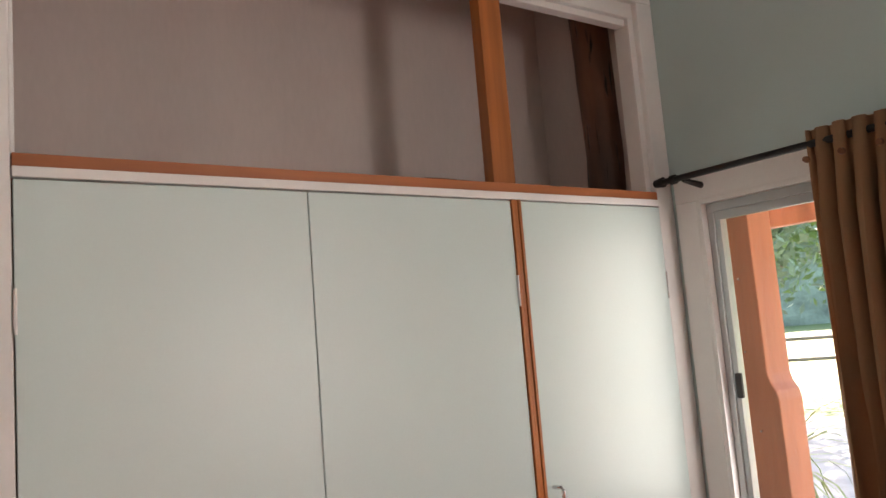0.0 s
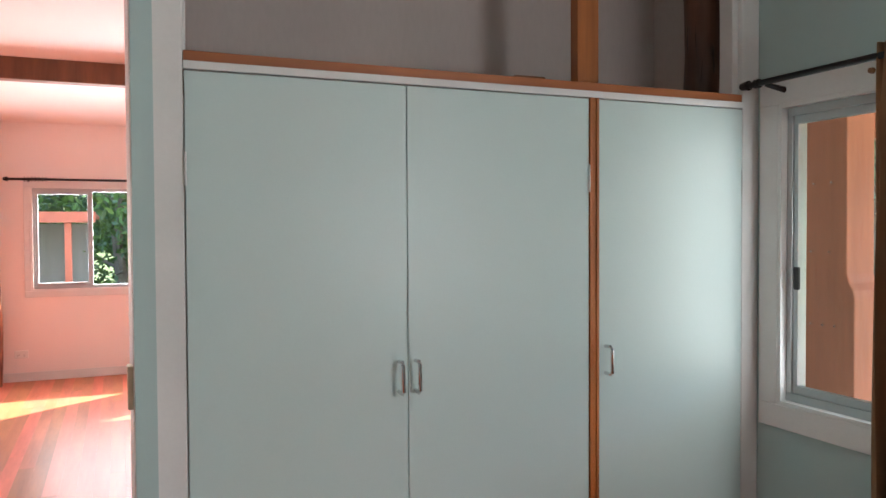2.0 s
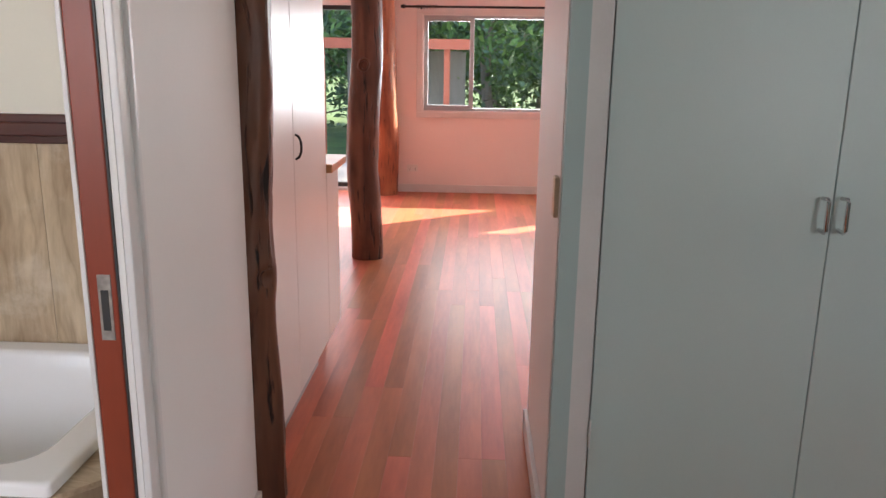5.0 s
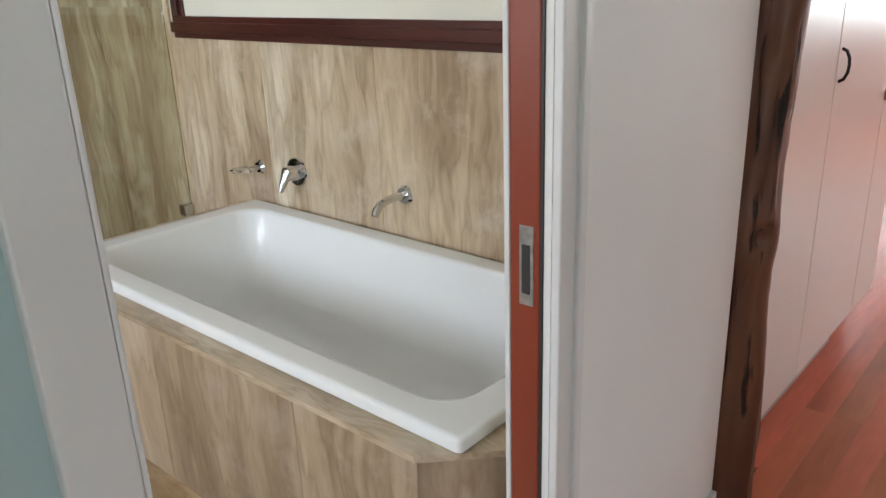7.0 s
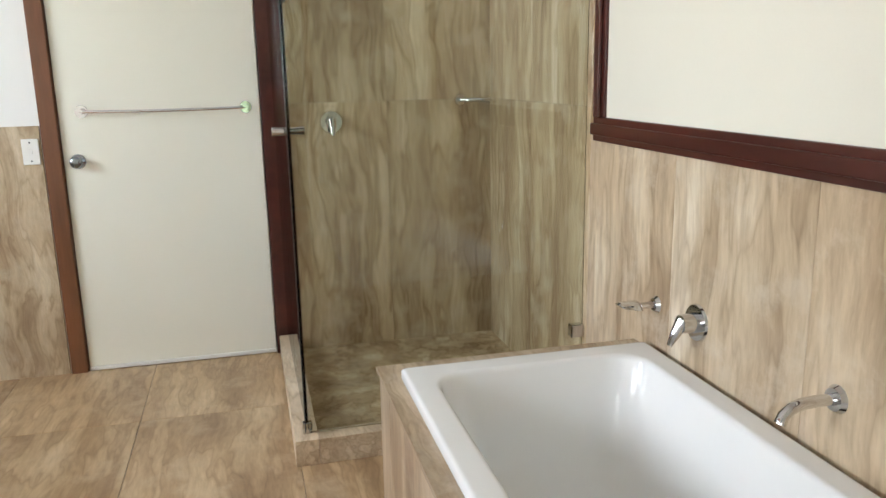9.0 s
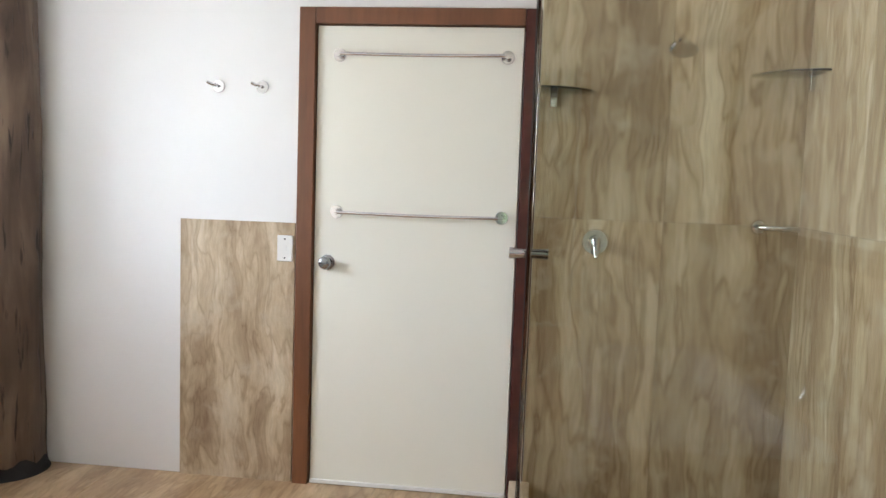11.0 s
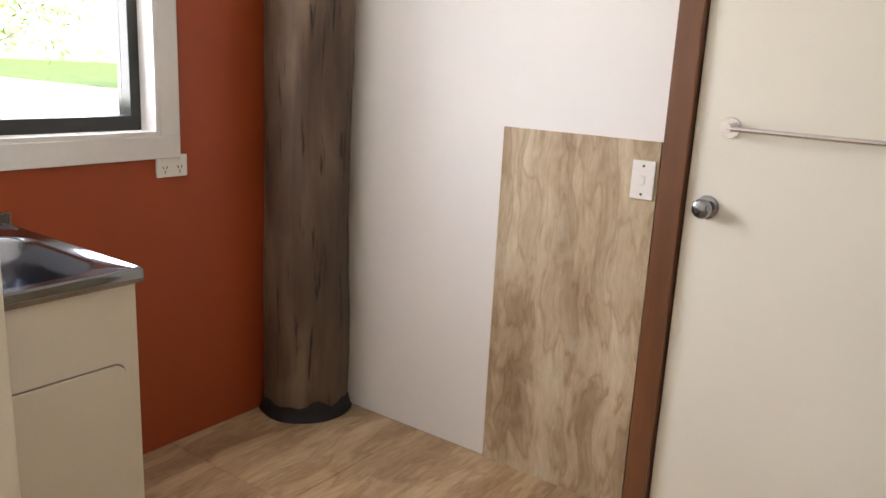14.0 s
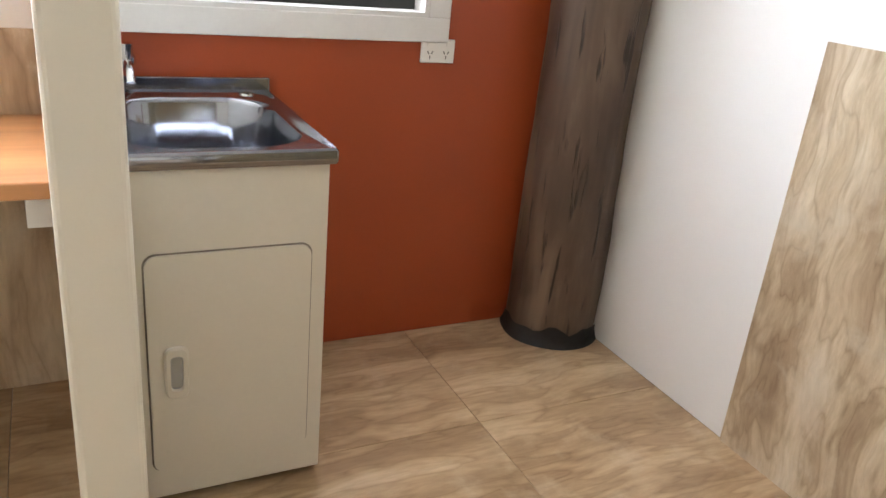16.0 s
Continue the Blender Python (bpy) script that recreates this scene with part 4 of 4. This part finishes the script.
def knot_hole(owner, x, y, z, face, r):
    """A grown-over branch hole: a rounded lip with a dark hollow."""
    rings = []
    for rr, d in ((1.5, -0.020), (1.35, 0.004), (1.1, 0.014), (0.85, 0.008), (0.70, -0.012), (0.5, -0.03)):
        ring = []
        for i in range(20):
            a = 2 * math.pi * i / 20
            u, w = r * rr * math.cos(a) * (1 + 0.08 * math.sin(2 * a)), r * rr * 1.15 * math.sin(a)
            ring.append((x - u * math.sin(face) + d * math.cos(face), y + u * math.cos(face) + d * math.sin(face), z + w))
        rings.append(ring)
    lip = part("knot", loft(rings, False, False), LOG, owner, smooth=True)
    c = [[(px - 0.004 * math.cos(face), py - 0.004 * math.sin(face), pz) for px, py, pz in rings[4]], [(px, py, pz) for px, py, pz in rings[5]]]
    part("hollow", loft(c, False, True), SLOT, lip, "dark knot hole")


knot_hole(kp, -0.672, 5.683, 1.358, radians(-82), 0.030)
log_post("log_post", -0.865, 8.52, 0.0, living_ceiling(8.52), 0.145, 0.115, LOGSUNLIT, "log post beside the windows, honey sunlight in its colour", 0.06, 31.0, (), 0.07)
window_unit("window_living_1", 0.68, LY, 0, 2.32, 0.86, 1.86, ALUGREY, "wide sliding window with pale trim", 0.06, 0.222, 0.15, inset=0.02, f=0.03)
window_unit("window_living_2", 3.05, LY, 0, 0.52, 0.86, 2.0, ALUGREY, "narrow window with pale trim", 0.05, 0.04, 0.15, inset=0.02, f=0.02)
window_unit("window_living_slider", -1.89, LY, 0, 1.62, 0.02, 1.95, ALUDARK, "glazed sliding door to the garden", 0.05, 0.5, 0.15)
rod = tagged(empty("curtain_rod", 0, 0), "dark iron curtain rod with gathered rings", "curtain rod")
part("rod", tube([(-0.66, LY - 0.07, 1.925), (1.9, LY - 0.07, 1.925)], 0.012), IRON, rod)
part("finial", cyls(((-0.70, LY - 0.07, 1.925), (-0.66, LY - 0.07, 1.925), 0.012, 0.024, 14)), IRON, rod)
part("bracket", boxes((-0.50, -0.48, LY - 0.08, LY, 1.90, 1.92)), IRON, rod)
for k in range(7):
    part("ring", tube([(-0.52 + k * 0.03, LY - 0.07 + 0.021 * math.cos(a), 1.925 + 0.021 * math.sin(a)) for a in (2 * math.pi * i / 12 for i in range(13))], 0.004, 6), IRON, rod)
power_point(-0.58, LY, 0.26, 0, "white double power point on the pink wall")

# ---- wardrobe ----
wr = tagged(empty("wardrobe", 0, 0), "built-in wardrobe with duck-egg doors and an open top shelf", "wardrobe")
F = WY - 0.02
TOP = 1.868


def pull(x, parent, z=0.992):
    part("handle", tube([(x, F, z - 0.045), (x, F - 0.030, z - 0.047), (x, F - 0.040, z - 0.040), (x, F - 0.040, z + 0.040), (x, F - 0.030, z + 0.047), (x, F, z + 0.045)], 0.0062, 10), CHROME, parent, "chrome D pull", True)


for u, v, hx2, hinge in ((0.451, 1.0825, 1.054, 0.451), (1.0855, 1.727, 1.107, 1.727), (1.767, 2.385, 1.793, 2.385)):
    d = part("door", boxes((u, v, F, F + 0.018, 0.025, TOP - 0.004), bevel=0.0015, seg=1), DUCK, wr)
    pull(hx2, d)
    for z in (0.30, 1.60):
        part("hinge", cyls(((hinge, F - 0.003, z - 0.045), (hinge, F - 0.003, z + 0.045), 0.0035, 0.0035, 8)), TRIM, d, "painted butt hinge")
for d in ((1.730, 1.741, F - 0.004, WY + 0.06, 0, TOP), (1.7425, 1.7535, F - 0.001, WY + 0.06, 0, TOP), (1.755, 1.765, F - 0.004, WY + 0.06, 0, TOP)):
    part("divider", boxes(d, bevel=0.001, seg=1), PINE, wr, "orange pine divider")
part("plinth", boxes((0.451, 2.385, WY + 0.004, WY + 0.03, 0, 0.024)), JAMB, wr)
part("shelf_edge", boxes((0.449, 2.387, F - 0.004, F + 0.02, TOP, TOP + 0.022), bevel=0.002), TRIM, wr, "white painted shelf edge")
part("shelf", boxes((0.4495, 2.3865, F + 0.002, 3.118, TOP + 0.0225, TOP + 0.050), bevel=0.002), PINEX, wr, "pine top shelf")
part("stud", boxes((1.715, 1.800, WY + 0.03, WY + 0.075, TOP + 0.0505, 2.575), bevel=0.003), PINE, wr, "orange pine stud above the shelf")
for d in ((0.3665, 0.448, WY - 0.016, WY + 0.02, 0, 2.60), (2.389, 2.469, WY - 0.016, WY + 0.02, 0, 2.60), (0.3665, 2.469, WY - 0.0165, WY + 0.02, 2.6005, 2.665)):
    part("architrave", boxes(d, bevel=0.004), TRIM, wr, "white painted architrave")
part("stop_bead", boxes((0.4485, 0.458, WY + 0.004, WY + 0.07, TOP + 0.052, 2.545), (2.36, 2.388, WY + 0.004, WY + 0.07, TOP + 0.052, 2.545), (0.4485, 2.388, WY + 0.0035, WY + 0.07, 2.545, 2.599), (0.4485, 2.388, WY + 0.02, WY + 0.06, 2.520, 2.544), bevel=0.003), TRIM, wr)
log_post("log_post", 2.435, 2.80, TOP + 0.051, 2.9, 0.078, 0.072, LOG, "dark rough timber post inside the wardrobe", 0.03, 41.0, (), 0.10)
tagged(part("timber_offcut", boxes((1.52, 1.64, 2.66, 2.72, TOP + 0.051, TOP + 0.085), bevel=0.006), JAMB), "small dark timber offcut on the shelf", "offcut")

# ---- bedroom window, rod and curtain ----
window_unit("window_bedroom", RX, 1.765, -90, 1.33, 0.80, 1.87, ALUGREY, "aluminium sliding window with white trim", 0.085, 0.5, 0.085, latch=-0.60, inset=0.012, f=0.030)
# invented window out of view, an opening for the wardrobe's fill light
window_unit("window_bedroom_unseen", RX, -0.9, -90, 1.20, 0.80, 1.87, ALUGREY, "aluminium sliding window with white trim", 0.085, 0.5, 0.15)
rod = tagged(empty("curtain_rod", 0, 0), "black iron curtain rod over the window", "curtain rod")
part("rod", tube([(RX - 0.085, 2.53, 1.945), (RX - 0.085, 0.9, 1.945)], 0.011), IRON, rod)
part("finial", cyls(((RX - 0.085, 2.50, 1.945), (RX - 0.085, 2.535, 1.945), 0.018, 0.013, 14)), IRON, rod)
part("collar", cyls(((RX - 0.085, 2.45, 1.945), (RX - 0.085, 2.47, 1.945), 0.016, 0.016, 14)), IRON, rod)
part("bracket", cyls(((RX - 0.085, 2.42, 1.935), (RX, 2.40, 1.915), 0.008, 0.012, 10), ((RX - 0.012, 2.40, 1.915), (RX, 2.40, 1.915), 0.022, 0.022, 14)), IRON, rod)
n, m = 150, 24
ct = tagged(empty("curtain", 0, 0), "tan pleated curtain drawn to one side", "curtain")
bm = bmesh.new()
g = []
for j in range(m + 1):
    z = 1.985 - 1.93 * j / m
    row = []
    for i in range(n + 1):
        u = i / n
        top = min(1, j / 3)
        a = u * 2 * math.pi * 11
        amp = 0.012 + 0.030 * top
        gather = 1 - 0.10 * math.sin(math.pi * min(1, j / m * 1.2))
        y = 1.99 - 0.62 * u * gather + 0.006 * math.sin(a * 2.1 + z * 2)
        x = RX - 0.088 + amp * math.sin(a + 0.5 * math.sin(z * 1.7 + u * 9)) + 0.008 * math.sin(a * 0.37 + z * 3)
        row.append(bm.verts.new((x, y, z)))
    g.append(row)
for a, b in zip(g, g[1:]):
    for i in range(n):
        bm.faces.new((a[i], a[i + 1], b[i + 1], b[i]))
cl = part("cloth", bm, CURTAIN, ct, smooth=True)
md = cl.modifiers.new("thickness", "SOLIDIFY")
md.thickness = 0.003
for k in range(6):
    part("hook_button", cyls(((RX - 0.128, 1.97 - 0.1 * k, 1.895), (RX - 0.140, 1.97 - 0.1 * k, 1.895), 0.010, 0.008, 10)), JAMB, ct)

# ---- outside ----
structure("ground", boxes((-400, 400, -400, 400, -0.6, -0.30)), GRASS, "sunlit green lawn", "ground")
structure("driveway", boxes((6.2, 12.5, -6, 40, -0.30, -0.285)), GRAVEL, "pale gravel drive", "driveway")
# made-up pale ground, added so the bathroom window's view washes out white
structure("driveway_south", boxes((-20, 2.0, -40, OY - 0.16, -0.30, -0.286)), GRAVEL, "pale ground added to whiten the bathroom window's view", "driveway")
structure("paving", boxes((-6, 3.5, LY + 0.16, 11.5, -0.30, -0.05)), GRAVEL, "pale paved terrace", "paving")
structure("verandah_floor", boxes((RX + 0.155, 5.6, -6, 3.0, -0.3, -0.04)), GRAVEL, "pale verandah slab", "paving")
ve = tagged(empty("verandah", 0, 0), "orange stained timber verandah", "verandah")
part("roof", boxes((RX + 0.155, 5.7, -6, 3.15, 2.42, 2.46)), PALEBOARD, ve, "boarded verandah ceiling")
for k in range(9):
    part("rafter", boxes((RX + 0.155, 5.6, 3.05 - 0.9 * k, 3.10 - 0.9 * k, 2.28, 2.419), bevel=0.003), OUTPOST, ve)
part("roof", boxes((3.46, 5.7, 3.155, 7.2, 2.42, 2.46)), PALEBOARD, ve, "boarded verandah ceiling")
for k in range(5):
    part("rafter", boxes((3.46, 5.6, 3.7 + 0.75 * k, 3.76 + 0.75 * k, 2.28, 2.419), bevel=0.003), OUTPOST, ve)
part("beam", boxes((4.9, 5.0, 3.155, 7.2, 2.02, 2.279), bevel=0.004), OUTPOST, ve)
part("beam", boxes((4.9, 5.0, -6, 3.15, 2.02, 2.279), bevel=0.004), OUTPOST, ve)
for y in (-3.5, -0.6):
    part("post", boxes((4.86, 5.02, y, y + 0.16, -0.04, 2.02), bevel=0.006), OUTPOST, ve)
bm = bmesh.new()
f = bm.faces.new([bm.verts.new((3.04, y, z)) for y, z in ((3.30, -0.04), (3.30, 2.28), (2.635, 2.28), (2.63, 1.24), (2.62, 1.205), (2.60, 1.175), (2.592, 1.14), (2.588, -0.04))])
ex = bmesh.ops.extrude_face_region(bm, geom=[f])
for v in ex["geom"]:
    if isinstance(v, bmesh.types.BMVert):
        v.co.x += 0.16
bmesh.ops.recalc_face_normals(bm, faces=bm.faces)
bmesh.ops.bevel(bm, geom=list(bm.edges), offset=0.006, segments=2, affect="EDGES", profile=0.5)
part("post", bm, OUTPOST, ve, "broad orange stained post with a notched side")
for y, z in ((2.70, 1.62), (2.79, 1.62), (2.71, 1.33), (2.80, 1.33), (2.68, 1.02), (2.74, 1.02), (2.80, 1.02)):
    part("nail", cyls(((3.028, y, z), (3.042, y, z), 0.004, 0.004, 8)), CHROME, ve)


def tree(x, y, h, r, leaf, seed, label, trunk_r=0.14, n=2600, low=0.3, size=0.16):
    rs = np.random.RandomState(seed)
    t = tagged(empty("tree", x, y, -0.3), label, "tree")
    bm = bmesh.new()
    top = h * 0.75
    pts = [(0.15 * math.sin(k * 1.3 + seed), 0.15 * math.cos(k * 1.7 + seed), top * k / 6) for k in range(7)]
    for k in range(6):
        add_cyl(bm, pts[k], pts[k + 1], trunk_r * (1 - k / 7.5), trunk_r * (1 - (k + 1) / 7.5), 9)
    ends = []
    for k in range(11):
        z = h * (low + (0.9 - low) * k / 11)
        a = k * 2.4 + seed
        rr = r * (0.55 + 0.5 * rs.rand())
        e = (rr * math.cos(a), rr * math.sin(a), z + h * 0.12)
        s = pts[min(6, int(z / top * 6))]
        add_cyl(bm, (s[0], s[1], min(z, top)), e, trunk_r * 0.35, trunk_r * 0.1, 6)
        ends.append(e)
    part("trunk", bm, BARK, t)
    ends = np.array(ends + [(0, 0, h * 0.9), (0.2 * r, -0.2 * r, h * 0.75)])
    c = ends[rs.randint(len(ends), size=n)] + rs.normal(size=(n, 3)) * np.array([r * 0.24, r * 0.24, h * 0.065])
    a, b = rs.normal(size=(n, 3)), rs.normal(size=(n, 3))
    a /= np.linalg.norm(a, axis=1)[:, None]
    b -= a * (a * b).sum(1)[:, None]
    b /= np.linalg.norm(b, axis=1)[:, None]
    s = size * (0.5 + rs.rand(n, 1))
    v = np.stack([c - a * s, c + b * s * 0.4, c + a * s, c - b * s * 0.4], 1).reshape(-1, 3)
    me = bpy.data.meshes.new("crown")
    me.from_pydata(v.tolist(), [], [tuple(range(4 * k, 4 * k + 4)) for k in range(n)])
    me.materials.append(leaf)
    new("crown", me).parent = t
    return t


for k, (x, y, h, r) in enumerate(((10, 7.6, 6, 1.7), (12.5, 8.9, 7, 1.8), (13.5, 11, 8, 2.6), (17, 13.5, 9, 2.8), (15, 8, 8, 2.6), (22, 17, 12, 3.5), (23, 13, 12, 3.6))):
    tree(x, y, h, r, (LEAFB, LEAF)[k % 2], 10 + k, "tall gum tree with grey-green foliage on the lawn", 0.12, 4500, 0.30, 0.09)
for k, (x, y, h, r) in enumerate(((0.4, 17, 7, 2.6), (3.0, 16, 8, 2.8), (-2.4, 19, 8, 2.8), (5.6, 18.5, 9, 3.0), (1.8, 22, 10, 3.4), (-5.5, 21, 9, 3.2), (8.5, 23, 10, 3.3))):
    tree(x, y, h, r, (LEAF, LEAFB)[k % 2], 40 + k, "leafy tree behind the terrace", 0.13, 9000, 0.12, 0.085)
for k, (x, y, h, r) in enumerate(((-9.5, -19, 7, 2.6), (-4.5, -22, 8, 2.8), (-13, -24, 9, 3.0), (-17, -19, 8, 2.8))):
    tree(x, y, h, r, (LEAF, LEAFB)[k % 2], 70 + k, "pale sunlit tree beyond the bathroom", 0.12, 1600, 0.15, 0.08)
for k, (x, y, h, r) in enumerate(((-1.2, 20.5, 4.2, 2.4), (2.2, 19.5, 4.5, 2.5), (4.6, 21, 5.0, 2.6), (7.2, 20.5, 4.6, 2.5), (-4.6, 20, 4.4, 2.4))):
    tree(x, y, h, r, (LEAFB, LEAF)[k % 2], 90 + k, "dense leafy shrub at the edge of the lawn", 0.10, 7000, 0.03, 0.10)
shd = tagged(empty("shed", 0, 0), "open garden shed with a rust red frame", "shed")
part("wall", boxes((-2.2, -0.1, 14.4, 14.5, -0.3, 1.55)), SHEDWALL, shd)
part("roof", boxes((-2.5, 0.0, 12.2, 14.7, 1.62, 1.68)), ROOFRED, shd)
for x in (-2.3, -1.3, -0.4):
    part("post", boxes((x, x + 0.09, 12.3, 12.39, -0.3, 1.62)), ROOFRED, shd)
part("fascia", boxes((-2.5, 0.0, 12.17, 12.2, 1.55, 1.70)), ROOFRED, shd)


def spiky_plant(x, y, z, h):
    """A yucca: a thin stem with a burst of long narrow arching leaves."""
    rs = np.random.RandomState(9)
    g = tagged(empty("yucca", x, y, z), "pale green spiky yucca beside the verandah post", "plant")
    part("stem", cyls(((0, 0, 0), (0.02, 0, h * 0.35), 0.035, 0.028, 10), ((0.02, 0, h * 0.35), (0.0, 0.02, h * 0.62), 0.028, 0.024, 10)), BARK, g)
    bm = bmesh.new()
    for k in range(70):
        az, el = rs.rand() * 6.283, radians(-35 + 115 * rs.rand())
        ln, w = h * (0.30 + 0.16 * rs.rand()), 0.011
        side = Vector((-math.sin(az), math.cos(az), 0))
        prev = None
        for j in range(6):
            t = j / 5
            e = el - 0.9 * t * t * math.cos(el)
            p = Vector((math.cos(az) * math.cos(e) * ln * t, math.sin(az) * math.cos(e) * ln * t, h * 0.60 + math.sin(e) * ln * t))
            q = [bm.verts.new(p + side * w * (1 - t ** 2)), bm.verts.new(p - side * w * (1 - t ** 2) - Vector((0, 0, 0.001)))]
            if prev:
                bm.faces.new((prev[0], prev[1], q[1], q[0]))
            prev = q
    part("leaves", bm, LEAFLIGHT, g)


spiky_plant(4.25, 3.42, -0.30, 1.5)
fe = tagged(empty("fence", 0, 0), "weathered post and rail fence at the edge of the lawn", "fence")
for k in range(9):
    part("post", boxes((19.6 - 0.95 * k, 19.72 - 0.95 * k, 9.4 + 1.25 * k, 9.52 + 1.25 * k, -0.3, 0.95), bevel=0.01, seg=1), BARK, fe)
for z in (0.25, 0.75):
    part("rail", tube([(19.66 - 0.95 * k, 9.46 + 1.25 * k, z) for k in range(9)], 0.045, 8), BARK, fe)
# distant woods
bm = bmesh.new()
vs = [[bm.verts.new((90 * math.cos(a), 90 * math.sin(a), z)) for a in (2 * math.pi * i / 48 for i in range(48))] for z in (-0.3, 13)]
for i in range(48):
    bm.faces.new((vs[0][(i + 1) % 48], vs[0][i], vs[1][i], vs[1][(i + 1) % 48]))
structure("backdrop", bm, mat("distant woods", (0.15, 0.20, 0.15), 0.95, var=0.7, scale=0.5, fine=2.5, bump=0), "hazy distant woods", "backdrop")

# ---- floor pieces ----
fl = bpy.data.objects["floor_slab_bathroom"]
ys = (OY, -0.385, 0.235, 0.855, 1.475, 2.095, 2.588)
xs = (WX, -3.56, -2.31, -1.06, -0.60)
for u, v in zip(xs, xs[1:]):
    for y0, y1 in zip(ys, ys[1:]):
        w, h = (v - u) / 2 - 0.0009, (y1 - y0) / 2 - 0.0009
        ob = part("tile", boxes((-w, w, -h, h, -0.006, 0.006), bevel=0.001, seg=1), STONE_FLOOR, fl)
        ob.location = ((u + v) / 2, (y0 + y1) / 2, -0.006)
sub = bpy.data.objects["subfloor"]
PW = 0.085
rs = np.random.RandomState(5)
far = bmesh.new()
meshes = {}


def plank(x, y0, y1):
    ln = round((y1 - y0) / 0.3) * 0.3
    key = round(y1 - y0, 2)
    if key not in meshes:
        ob = part("plank", boxes((-PW / 2 + 0.0001, PW / 2 - 0.0001, -(y1 - y0) / 2 + 0.0003, (y1 - y0) / 2 - 0.0003, -0.012, 0.0), bevel=0.0004, seg=1), PLANK, sub)
        meshes[key] = ob.data
    else:
        ob = new("plank", meshes[key])
        ob.parent = sub
    ob.location = (x, (y0 + y1) / 2, 0)


for k in range(int(6.67 / PW)):
    x = -3.35 + PW * (k + 0.5)
    segs = []
    start = -1.9 if -0.555 < x < 0.30 else (-1.9 if 0.30 <= x < RX else 2.79)
    y = start + (rs.randint(1, 8) * 0.3 if start < 0 else 0.3 * rs.randint(1, 8))
    cuts = [start]
    while y < LY - 0.3:
        cuts.append(y)
        y += 0.3 * rs.randint(4, 11)
    cuts.append(LY)
    for y0, y1 in zip(cuts, cuts[1:]):
        if -0.7 < x < 1.3 and y1 > 0:
            plank(x, y0, y1)
        else:
            add_box(far, x - PW / 2 + 0.0001, x + PW / 2 - 0.0001, y0 + 0.0003, y1 - 0.0003, -0.012, 0)
tagged(part("planks", far, PLANK, sub), kind="stuff")
